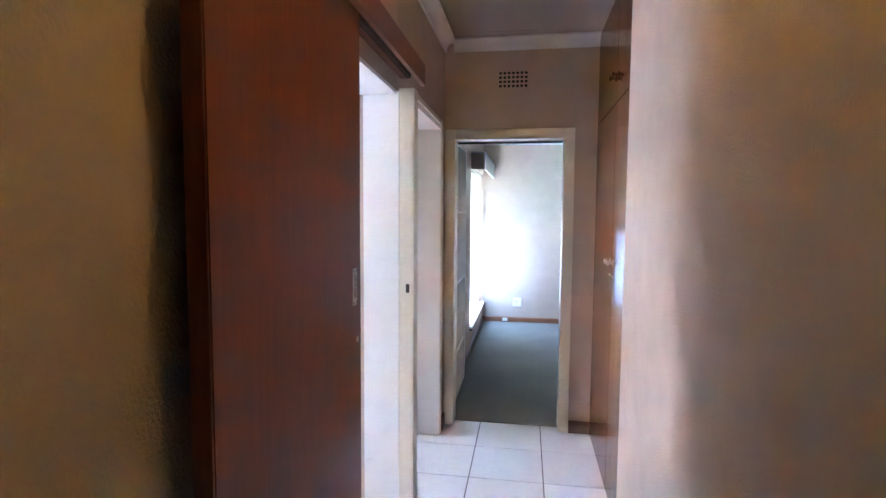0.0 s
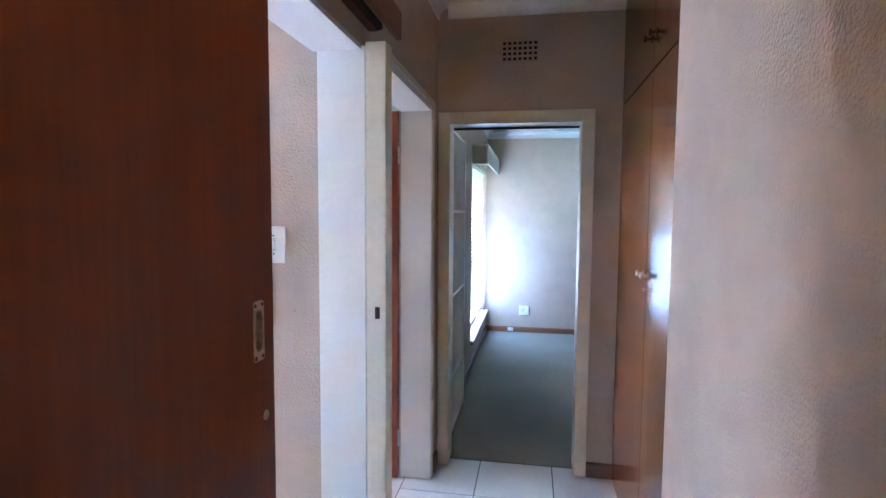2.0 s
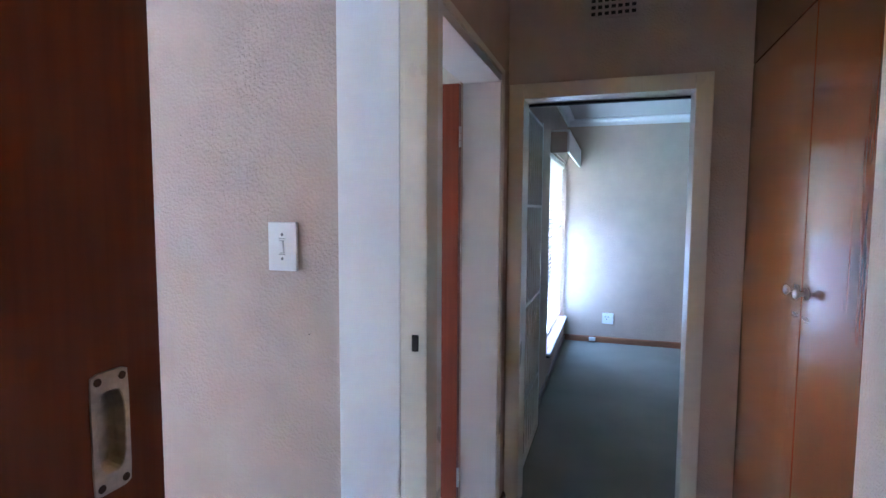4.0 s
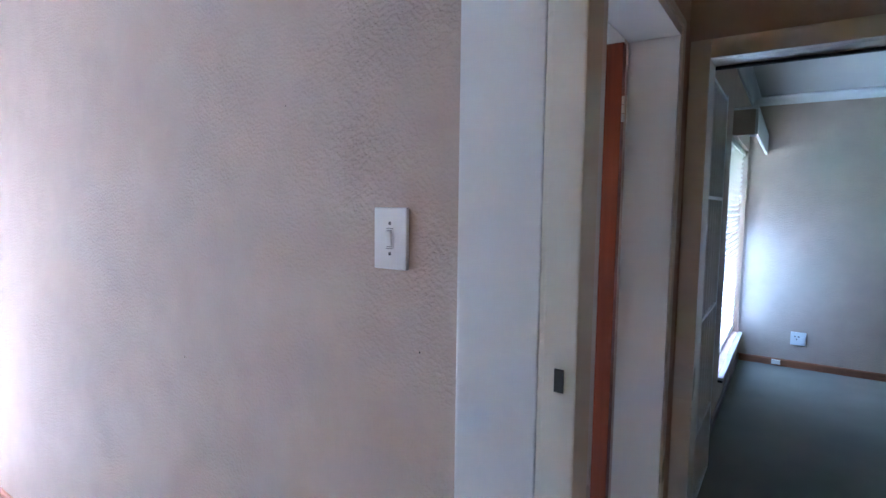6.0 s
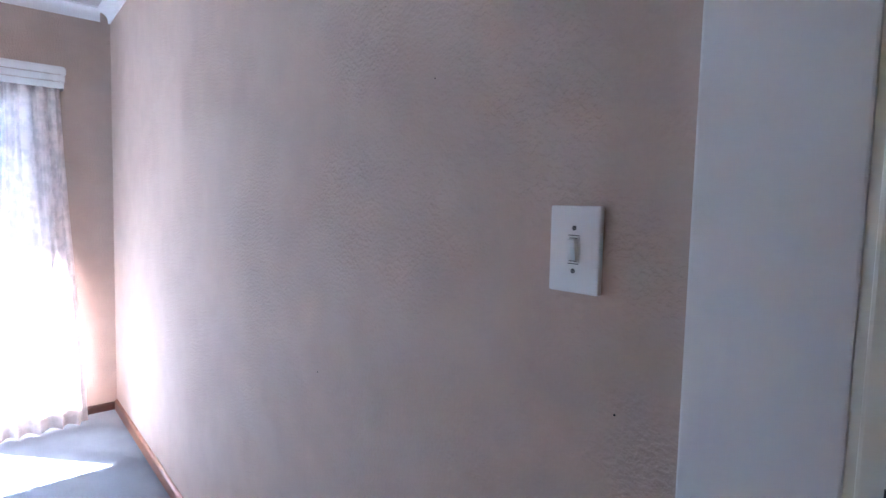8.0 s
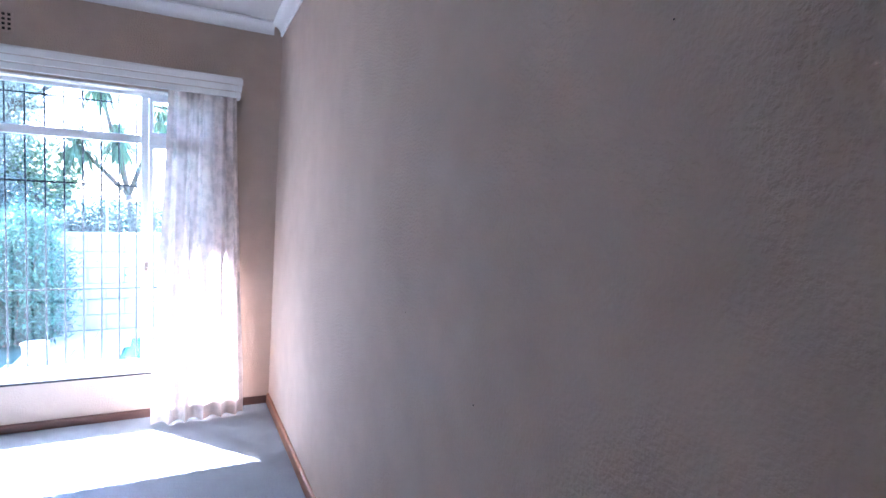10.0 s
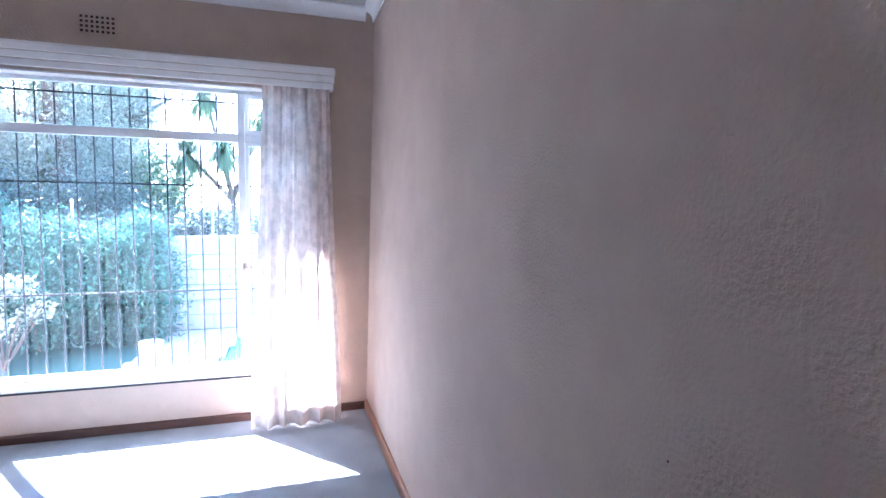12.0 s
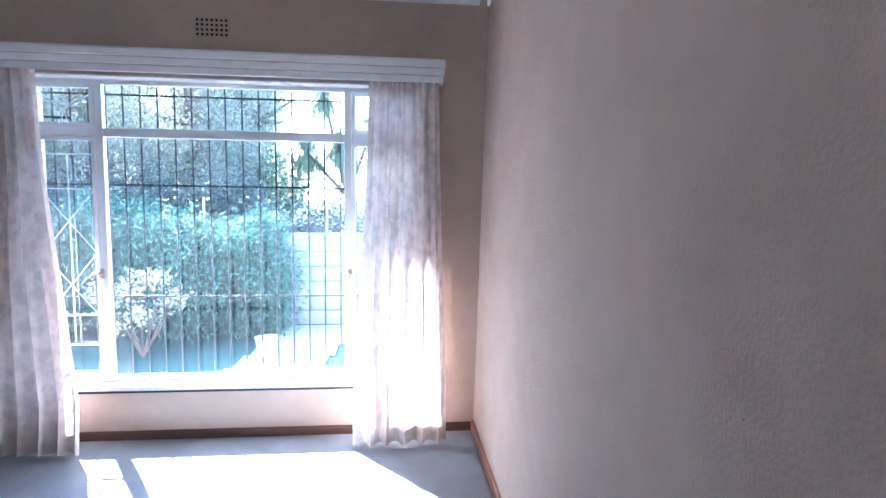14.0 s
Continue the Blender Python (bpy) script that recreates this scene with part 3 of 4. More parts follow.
for a, b in ((WY0 + 0.036, MY0 - 0.022), (MY0 + 0.022, MY1 - 0.022), (MY1 + 0.022, WY1 - 0.036)):
    part("transom", box(B(), XF - 0.017, XF + 0.017, a, b, TZ - 0.026, TZ + 0.026, 0.003), M_PAINTSTEEL, win)
    for z0, z1 in ((WZ0 + 0.031, TZ - 0.027), (TZ + 0.027, WZ1 - 0.033)):
        side = b - a < 1
        holder, gap = win, 0.001
        if side:
            bm = B()
            for p0, p1, q0, q1 in ((a + 0.001, b - 0.001, z0 + 0.001, z0 + 0.024), (a + 0.001, b - 0.001, z1 - 0.024, z1 - 0.001), (a + 0.001, a + 0.024, z0 + 0.024, z1 - 0.024), (b - 0.024, b - 0.001, z0 + 0.024, z1 - 0.024)):
                bar_y(bm, p0, p1, q0, q1, XF - 0.016, XF + 0.022, 0.002)
            holder, gap = part("sash", bm, M_PAINTSTEEL, win), 0.024
            sashes[(a < 4, z0 < 1)] = holder
        pane = part("pane", box(B(), XF - 0.002, XF + 0.002, a + gap, b - gap, z0 + gap, z1 - gap), M_GLASS, holder)
        pane.visible_shadow = False


def casement_handle(y, s):
    bm = B()
    box(bm, XF + 0.022, XF + 0.032, y - 0.01, y + 0.01, 0.96, 1.02, 0.002)
    rod(bm, (XF + 0.03, y, 0.995), (XF + 0.055, y, 0.99), 0.008)
    pts = [(XF + 0.055, y, 0.99), (XF + 0.062, y + s * 0.03, 0.995), (XF + 0.064, y + s * 0.06, 0.975), (XF + 0.062, y + s * 0.095, 0.935)]
    for p, q in zip(pts, pts[1:]):
        rod(bm, p, q, 0.007, 0.006)
    part("handle", bm, M_PULL, sashes[(s < 0, True)], "tarnished dark metal casement handle", True)


casement_handle(MY0 - 0.012, -1)
casement_handle(MY1 + 0.012, 1)
bm = B()
box(bm, XF + 0.024, XF + 0.034, WY0 + 0.1, MY0 - 0.14, TZ + 0.07, TZ + 0.082, 0.002)
part("window_stay", bm, M_BAR, sashes[(True, False)], "dark metal fanlight stay")
part("reveal", box(B(), XF + 0.0205, XW + 0.004, WY0 + 0.009, WY1 - 0.009, WZ1 - 0.009, WZ1 - 0.0005), M_WHITE, win, "white painted head reveal")
for y in (WY0 + 0.0005, WY1 - 0.0085):
    part("reveal", box(B(), XF + 0.0205, XW + 0.004, y, y + 0.008, WZ0, WZ1 - 0.001), M_WHITE, win)
sill = thing("window_sill_1", XW, (WY0 + WY1) / 2, WZ0, "white painted inner window sill over a drawn shadow line", "window sill", "", "structure")
part("sill_board", box(B(), XF + 0.02, XW + 0.012, WY0, WY1, WZ0 - 0.03, WZ0 - 0.002, 0.004), M_WHITE, sill)
# shadow under the sill board, put in as a dark strip
part("sill_strip", box(B(), XW + 0.0005, XW + 0.014, WY0, WY1, WZ0 - 0.042, WZ0 - 0.0305), M_BAR, sill, "dark shadow strip below the sill")

# burglar bars outside the fixed panes
XB = -4.925
guard = thing("burglar_bars", XB, 4.1, WZ0, "dark painted steel burglar bars outside the glass", "burglar bars")
bar_bm = B()
rod(bar_bm, (0, 0, WZ0 - 0.02), (0, 0, WZ1 - 0.015), 0.0052, n=8)
first = part("upright_bar", bar_bm, M_BAR, guard)
bar_mesh = first.data
first.matrix_parent_inverse = guard.matrix_basis.inverted()
ys = [3.773 - 0.0985 * 7 + 0.0985 * k for k in range(22)]
first.location = (XB, ys[0], 0)
for y in ys[1:]:
    o = new("upright_bar", bar_mesh)
    o.parent, o.matrix_parent_inverse, o.location = guard, guard.matrix_basis.inverted(), (XB, y, 0)
for z in (2.05, 1.518, 0.838, 0.345):
    part("cross_bar", box(B(), XB + 0.006, XB + 0.011, WY0 + 0.002, WY1 - 0.002, z - 0.005, z + 0.005), M_BAR, guard)

# white scrolled guards inside the casements


def casement_guard(y0, y1):
    cg = thing("casement_guard", XF + 0.04, (y0 + y1) / 2, WZ0, "white painted crossed-bar guard inside the casement", "burglar bars", "casement guards")
    x = XF + 0.032
    ym = (y0 + y1) / 2
    for z in (1.69, 1.49, 0.74, 0.56):
        part("rail", box(B(), x - 0.003, x + 0.003, y0, y1, z - 0.004, z + 0.004), M_PAINTSTEEL, cg)
    part("upright", box(B(), x - 0.0085, x - 0.0035, ym - 0.004, ym + 0.004, 0.58, 1.69), M_PAINTSTEEL, cg)
    for z in (1.49, 1.115):
        for s in (1, -1):
            bm = B()
            rod(bm, (x + 0.006 + 0.004 * s, ym - s * 0.15, z), (x + 0.006 + 0.004 * s, ym + s * 0.15, z - 0.375), 0.004, n=6)
            part("brace", bm, M_PAINTSTEEL, cg)
    for s in (1, -1):
        bm = B()
        rod(bm, (x, ym - s * 0.14, 2.03), (x, ym, 1.95), 0.005, n=6)
        rod(bm, (x, ym, 1.95), (x, ym + s * 0.02, 1.86), 0.005, n=6)
        part("scroll", bm, M_PAINTSTEEL, cg)


casement_guard(WY0 + 0.06, MY0 - 0.03)
casement_guard(MY1 + 0.03, WY1 - 0.06)

# pelmet with stepped ridges
pelm = thing("curtain_pelmet", XW, 4.1, 2.13, "white painted curtain pelmet with stepped ridges", "pelmet")
PX, PZ0, PZ1, PY0, PY1 = -4.655, 2.128, 2.256, 2.86, 5.38
H3 = (PZ1 - PZ0) / 3
for k in range(3):
    z0 = PZ0 + k * H3
    bm = B()
    r = 0.02
    dx = 0.006 * (k - 1)
    box(bm, PX - 0.016 + dx, PX + dx, PY0 - dx, PY1 + dx, z0 + 0.0015, z0 + H3 - 0.0015, 0.005)
    box(bm, XW, PX - 0.0165 + dx, PY1 - 0.018 + dx, PY1 + dx, z0 + 0.0015, z0 + H3 - 0.0015, 0.004)
    box(bm, XW, PX - 0.0165 + dx, PY0 - dx, PY0 + 0.018 - dx, z0 + 0.0015, z0 + H3 - 0.0015, 0.004)
    part("ridge", bm, M_WHITE, pelm)
part("top_board", box(B(), XW, PX + 0.002, PY0, PY1, PZ1 - 0.001, PZ1 + 0.007, 0.002), M_WHITE, pelm)
crail = thing("curtain_rail", XW, 4.1, 2.14, "white curtain rail under the pelmet", "curtain rail")
part("rail", box(B(), -4.712, -4.702, PY0 + 0.03, PY1 - 0.03, 2.15, 2.165), M_PLASTIC, crail)
part("bracket", box(B(), XW, -4.712, 4.0, 4.02, 2.152, 2.163), M_PLASTIC, crail)


def curtain(y_top0, y_top1, y_bot0, y_bot1, seed, label):
    """A gathered lace curtain, fuller towards the floor."""
    rnd = random.Random(seed)
    ct = thing("curtain", -4.7, (y_top0 + y_top1) / 2, 0.015, label, "curtain", "lace curtains")
    bm = B()
    spots = []
    nu, nv = 150, 46
    folds = 5.3
    ph = [rnd.uniform(0, 6.28) for _ in range(6)]
    grid = []
    for j in range(nv + 1):
        v = j / nv
        z = 2.145 - v * 2.125
        row = []
        for i in range(nu + 1):
            u = i / nu
            warp = u + 0.018 * math.sin(6.28 * 2 * u + ph[0] + v) + 0.01 * math.sin(6.28 * 5 * u + ph[1])
            e = min(1, v * 1.15) ** 1.3
            y = (y_top0 + (y_top1 - y_top0) * u) * (1 - e) + (y_bot0 + (y_bot1 - y_bot0) * u) * e
            amp = (0.02 + 0.022 * min(1, v * 1.6)) * (1 - 0.35 * v)
            w = math.sin(6.28 * folds * warp + ph[2]) + 0.4 * math.sin(6.28 * folds * 2.1 * warp + ph[3] + 1.5 * v) * (1 - 0.5 * v)
            x = -4.695 + 0.15 * v ** 1.4 + amp * w + 0.006 * math.sin(9 * v + 5 * u + ph[4])
            y += 0.012 * math.cos(6.28 * folds * warp + ph[2]) * v
            row.append(bm.verts.new((x, y, z + (0.006 * math.sin(6.28 * folds * warp + ph[5]) if j == nv else 0))))
        grid.append(row)
        spots.append([tuple(q.co) for q in row])
    for j in range(nv):
        for i in range(nu):
            bm.faces.new((grid[j][i], grid[j][i + 1], grid[j + 1][i + 1], grid[j + 1][i]))
    part("drape", bm, M_LACE, ct, "", True)
    for name, v0, v1, push in (("heading", 0.0, 0.022, 0.0025), ("hem", 0.957, 0.9995, 0.0025)):
        bm = B()
        rows = []
        for j in (v0 * nv, v1 * nv):
            j0 = min(int(j), nv - 1)
            f = j - j0
            rows.append([[bm.verts.new(tuple(p * (1 - f) + q * f for p, q in zip(spots[j0][i], spots[j0 + 1][i]))) for i in range(nu + 1)]])
        for row in rows:
            row.append([bm.verts.new((q.co.x + push, q.co.y, q.co.z)) for q in row[0]])
            row.append([bm.verts.new((q.co.x - push, q.co.y, q.co.z)) for q in row[0]])
        for k in (1, 2):
            for i in range(nu):
                bm.faces.new((rows[0][k][i], rows[0][k][i + 1], rows[1][k][i + 1], rows[1][k][i]))
        bmesh.ops.delete(bm, geom=[q for row in rows for q in row[0]], context="VERTS")
        part(name, bm, M_LACE, ct, "", True)
    return ct


curtain(4.945, 5.355, 4.87, 5.41, 3, "white patterned lace curtain hanging to the carpet")
curtain(2.89, 3.135, 2.84, 3.37, 8, "white patterned lace curtain gathered beside the window")

# ---- far bedroom ----
gate = thing("security_gate", -0.66, 7.5, 0.03, "white steel security gate folded open inside doorway", "gate")
gx, gy0, gy1, gz0, gz1 = -0.69, 7.105, 7.9, 0.035, 2.055
for y in (gy0, gy1 - 0.03):
    part("stile", box(B(), gx - 0.012, gx + 0.012, y, y + 0.03, gz0, gz1, 0.002), M_WHITE, gate)
for z in (gz0, 0.40, 0.95, 1.51, gz1 - 0.03):
    part("rail", box(B(), gx - 0.011, gx + 0.011, gy0 + 0.0305, gy1 - 0.0305, z, z + 0.016, 0.002), M_WHITE, gate)
n = 7
for k in range(n):
    y = gy0 + 0.03 + (gy1 - gy0 - 0.06) * (k + 1) / (n + 1)
    part("upright", box(B(), gx - 0.005, gx + 0.005, y - 0.005, y + 0.005, gz0 + 0.02, gz1 - 0.02), M_WHITE, gate)
for z in (0.3, 1.75):
    bm = B()
    rod(bm, (gx, gy0 - 0.008, z - 0.05), (gx, gy0 - 0.008, z + 0.05), 0.009)
    box(bm, gx - 0.004, gx + 0.004, YE2 - 0.003, gy0 - 0.005, z - 0.02, z + 0.02)
    part("hinge", bm, M_STEEL, gate)

ewin = thing("window_2", -0.85, (EWY0 + EWY1) / 2, EWZ0, "white steel bedroom window behind a slatted blind", "window", "", "structure")
EXF = -0.87
bm = B()
box(bm, EXF - 0.015, EXF + 0.015, EWY0, EWY1, EWZ0, EWZ0 + 0.035)
box(bm, EXF - 0.015, EXF + 0.015, EWY0, EWY1, EWZ1 - 0.035, EWZ1)
for y in (EWY0, (EWY0 + EWY1) / 2 - 0.02, EWY1 - 0.035):
    box(bm, EXF - 0.015, EXF + 0.015, y, y + 0.035, EWZ0 + 0.035, EWZ1 - 0.035)
part("frame", bm, M_PAINTSTEEL, ewin)
for a, b in ((EWY0 + 0.036, (EWY0 + EWY1) / 2 - 0.021), ((EWY0 + EWY1) / 2 + 0.016, EWY1 - 0.036)):
    p = part("pane", box(B(), EXF - 0.002, EXF + 0.002, a, b, EWZ0 + 0.036, EWZ1 - 0.036), M_GLASS, ewin)
    p.visible_shadow = False
es = thing("window_sill_2", XE, (EWY0 + EWY1) / 2, EWZ0, "pale window sill with a dark front edge", "window sill", "", "structure")
part("sill_board", box(B(), EXF + 0.016, XE + 0.035, EWY0 - 0.03, EWY1 + 0.03, EWZ0 - 0.02, EWZ0 - 0.001, 0.003), M_WHITE, es)
part("sill_strip", box(B(), XE + 0.002, XE + 0.03, EWY0 - 0.03, EWY1 + 0.03, EWZ0 - 0.036, EWZ0 - 0.0205), M_BAR, es)
blind = thing("venetian_blind", -0.79, (EWY0 + EWY1) / 2, 1.9, "beige slatted blind, lowered, slats tilted", "blind")
part("headrail", box(B(), -0.815, -0.765, EWY0 + 0.02, EWY1 - 0.02, EWZ1 - 0.05, EWZ1 - 0.004, 0.003), M_SLAT, blind)
# slats nearly shut to hold back outdoor light; the added lamp replaces it
sl = B()
prism(sl, [(-0.0154, -0.0184), (0.001, -0.001), (0.0154, 0.0184), (0.0142, 0.0192), (-0.0004, 0.0002), (-0.0166, -0.0176)], "y", EWY0 + 0.01, EWY1 - 0.02)
s0 = part("slat", sl, M_SLAT, blind)
s0.matrix_parent_inverse = blind.matrix_basis.inverted()
zs = [1.93 - 0.042 * k for k in range(38)]
s0.location = (-0.79, 0, zs[0])
for z in zs[1:]:
    o = new("slat", s0.data)
    o.parent, o.matrix_parent_inverse, o.location = blind, blind.matrix_basis.inverted(), (-0.79, 0, z)
for y in (EWY0 + 0.25, EWY1 - 0.25):
    part("tape", box(B(), -0.7655, -0.7645, y - 0.006, y + 0.006, 0.36, 1.95), M_SLAT, blind)
part("bottom_rail", box(B(), -0.805, -0.775, EWY0 + 0.03, EWY1 - 0.02, 0.325, 0.345, 0.003), M_SLAT, blind)
ep = thing("window_pelmet", XE, (EWY0 + EWY1) / 2, 2.0, "boxed pelmet, beige end and white front", "pelmet")
part("front_board", box(B(), -0.608, -0.59, EWY0 + 0.02, EWY1 + 0.03, 1.965, 2.135, 0.003), M_WHITE, ep)
part("end_board", box(B(), XE, -0.6085, EWY0 + 0.02, EWY0 + 0.038, 1.965, 2.135, 0.003), M_WALL, ep)
part("top_board", box(B(), XE, -0.59, EWY0 + 0.02, EWY1 + 0.03, 2.136, 2.15, 0.003), M_WHITE, ep)

sock = thing("wall_socket", -0.258, YN, 0.28, "white plastic double wall socket", "wall socket")
part("plate", box(B(), -0.318, -0.198, YN - 0.011, YN - 0.0005, 0.22, 0.34, 0.004), M_PLASTIC, sock)
for x, z in ((-0.285, 0.298), (-0.255, 0.298), (-0.27, 0.273)):
    bm = B()
    rod(bm, (x, YN - 0.0105, z), (x, YN - 0.0125, z), 0.006)
    part("pin_hole", bm, M_BLACK, sock)
part("rocker", box(B(), -0.232, -0.215, YN - 0.016, YN - 0.0105, 0.268, 0.298, 0.002), M_PLASTIC, sock)
tp = thing("telephone_point", -0.42, YN - 0.03, 0.02, "small white plastic box on the skirting", "cable box")
part("case", box(B(), -0.455, -0.385, YN - 0.045, YN - 0.0165, 0.02, 0.06, 0.004), M_PLASTIC, tp)

# ---- garden ----
GZ = -0.25
M_LAWN = material("lawn", (0.035, 0.085, 0.065), 0.9, spread=0.4, scale=0.9, grain=60, bump=0.8, bump_scale=120, spec=0.1)
M_PAVE = material("pale_concrete_paving", (0.4, 0.39, 0.36), 0.8, spread=0.12, scale=2, grain=40, bump=0.3, bump_scale=120)
M_BLOCK = material("painted_block", (0.36, 0.36, 0.35), 0.85, spread=0.12, scale=2.5, grain=30, bump=0.4, bump_scale=90)
M_MORTAR = material("mortar", (0.22, 0.23, 0.23), 0.9, spread=0.15, bump=0.3)
M_WATER = material("pool_water", (0.05, 0.42, 0.42), 0.05, spread=0.15, scale=1.5, grain=5, bump=0.15, bump_scale=7)
M_BARK = material("bark", (0.13, 0.095, 0.07), 0.9, spread=0.35, scale=5, grain=40, stretch=(1, 1, 0.3), bump=0.8, bump_scale=30)
M_POT = material("pale_pot_plastic", (0.5, 0.52, 0.52), 0.5, spread=0.06)


def leaf_material(name, color, spread):
    m = bpy.data.materials.new(name)
    m.use_nodes = True
    N, L = m.node_tree.nodes, m.node_tree.links
    p = N["Principled BSDF"]
    geo, ramp, hue = N.new("ShaderNodeNewGeometry"), N.new("ShaderNodeMapRange"), N.new("ShaderNodeHueSaturation")
    ramp.inputs["To Min"].default_value, ramp.inputs["To Max"].default_value = 1 - spread, 1 + spread
    L.new(geo.outputs["Random Per Island"], ramp.inputs["Value"])
    L.new(ramp.outputs[0], hue.inputs["Value"])
    hue.inputs["Color"].default_value = (*color, 1)
    L.new(hue.outputs[0], p.inputs["Base Color"])
    p.inputs["Roughness"].default_value = 0.55
    t, mx = N.new("ShaderNodeBsdfTranslucent"), N.new("ShaderNodeMixShader")
    L.new(hue.outputs[0], t.inputs[0])
    mx.inputs[0].default_value = 0.3
    L.new(p.outputs[0], mx.inputs[1])
    L.new(t.outputs[0], mx.inputs[2])
    L.new(mx.outputs[0], N["Material Output"].inputs[0])
    return m


M_LEAF = leaf_material("green_leaf", (0.12, 0.18, 0.09), 0.45)
M_LEAF2 = leaf_material("grey_green_leaf", (0.225, 0.25, 0.195), 0.5)
M_BAMBOO = leaf_material("bright_green_leaf", (0.06, 0.15, 0.105), 0.65)
M_PALE = leaf_material("pale_leaf", (0.42, 0.43, 0.34), 0.3)
M_DARKLEAF = leaf_material("dark_hedge_leaf", (0.06, 0.085, 0.065), 0.4)


def leaf_mesh(name, centres, rng, length, width, droop, mat, parent=None):
    """Diamond leaves, one at each centre."""
    n = len(centres)
    d = rng.normal(size=(n, 3))
    d[:, 2] = d[:, 2] * 0.6 - droop
    d /= np.linalg.norm(d, axis=1)[:, None]
    s = np.cross(d, rng.normal(size=(n, 3)))
    s /= np.linalg.norm(s, axis=1)[:, None]
    ln = length * rng.uniform(0.6, 1.3, n)[:, None]
    wd = width * rng.uniform(0.7, 1.2, n)[:, None]
    up = np.cross(d, s) * ln * 0.08
    v = np.stack([centres - d * ln / 2, centres + s * wd / 2 + up, centres + d * ln / 2, centres - s * wd / 2 + up], 1).reshape(-1, 3)
    f = np.arange(4 * n).reshape(-1, 4)
    me = bpy.data.meshes.new(name)
    me.from_pydata(v.tolist(), [], f.tolist())
    me.materials.append(mat)
    ob = new(name, me)
    if parent:
        ob.parent = parent
        ob.matrix_parent_inverse = parent.matrix_basis.inverted()
    return ob


def clumps(rng, centre, radii, k, per, spread, shell=0.55):
    """Points in k clumps inside an ellipsoid, thinner towards its middle."""
    u = rng.normal(size=(k, 3))
    u /= np.linalg.norm(u, axis=1)[:, None]
    c = np.array(centre) + u * np.array(radii) * (shell + (1 - shell) * rng.random((k, 1)))
    return (c[:, None, :] + rng.normal(size=(k, per, 3)) * spread).reshape(-1, 3)


def tree(label, x, y, h, crown_r, crown_z, seed, mat, k=70, per=90, leaf=0.13, droop=0.5, spread=0.2):
    rng = np.random.default_rng(seed)
    tr = thing("tree", x, y, GZ, label, "tree", "garden trees")
    bm = B()
    pts = [Vector((x, y, GZ))]
    for i in range(1, 7):
        pts.append(Vector((x + rng.normal() * 0.05 * i, y + rng.normal() * 0.05 * i, GZ + (h + 0.2) * i / 6 * 0.9)))
    r0 = 0.035 * h
    for i in range(6):
        rod(bm, pts[i], pts[i + 1], r0 * (1 - i / 7), r0 * (1 - (i + 1) / 7), n=9)
    for i in range(2, 6):
        for _ in range(4):
            a = rng.uniform(0, 6.28)
            q = pts[i] + Vector((math.cos(a), math.sin(a), rng.uniform(0.1, 0.7))) * crown_r[0] * rng.uniform(0.5, 0.9)
            rod(bm, pts[i], q, r0 * 0.35, r0 * 0.08, n=6)
    part("trunk", bm, M_BARK, tr, "", True)
    pos = clumps(rng, (x, y, crown_z), crown_r, k, per, spread)
    pos = pos[pos[:, 2] > GZ + 0.1]
    leaf_mesh("crown", pos, rng, leaf, leaf * 0.4, droop, mat, tr)
    return tr


setting("ground", box(B(), -400, 60, -250, 250, GZ - 0.1, GZ), M_LAWN, "shaded green lawn round the house", "lawn")

# paving and pool to the right of the lawn
pave = tagged(new("pavement", None), "pale concrete pool paving in full sun", "paving", "", "structure")
rnd = random.Random(5)
slab = B()
box(slab, -0.22, 0.22, -0.22, 0.22, 0, 0.03, 0.006)
slab_me = bpy.data.meshes.new("paving_slab")
slab.to_mesh(slab_me)
slab.free()
slab_me.materials.append(M_PAVE)
for i in range(6):
    for j in range(4):
        sxx, syy = -6.08 - 0.45 * i, 3.62 + 0.06 * i + 0.45 * j
        if -8.1 < sxx < -6.75 and syy > 4.5:
            continue
        o = new("paving_slab", slab_me)
        o.parent = pave
        o.location, o.rotation_euler = (sxx, syy, GZ + rnd.uniform(0, 0.003)), (0, 0, rnd.uniform(-0.01, 0.01))
setting("water", box(box(B(), -8.05, -6.75, 4.5, 9.5, GZ + 0.002, GZ + 0.012), -6.7, -6.3, 4.12, 4.5, GZ + 0.034, GZ + 0.04), M_WATER, "clear turquoise swimming pool water", "pool")

# out of view; pale slab added to bounce sun up through the window
setting("bounce_apron", box(B(), -5.85, -4.99, 1.0, 5.9, GZ, GZ + 0.025, 0.005), M_PAVE, "unseen pale concrete slab added to bounce sun into the bedroom", "paving")
setting("roof_overhang", box(B(), -5.68, XO, 0.8, 7.0, 2.44, 2.5), M_CORNICE, "white boarded eave above the bedroom window", "eave")
# no eave seen here; slab added to block sun from the far bedroom
setting("sun_block_slab", box(B(), -2.6, -0.96, 7.1, 10.9, 2.5, 2.58), M_CORNICE, "unseen white slab added to keep sun off the far window", "eave")
# block wall: near blocks as pieces, the rest behind the planting in one mesh
bwall = setting("wall_garden", box(B(), -8.86, -8.72, -6, 12, GZ, 0.93), M_MORTAR, "pale painted concrete block garden wall", "garden wall")
blk = B()
box(blk, -0.02, 0.0, -0.196, 0.196, 0.005, 0.19, 0.006)
blk_me = bpy.data.meshes.new("block")
blk.to_mesh(blk_me)
blk.free()
blk_me.materials.append(M_BLOCK)
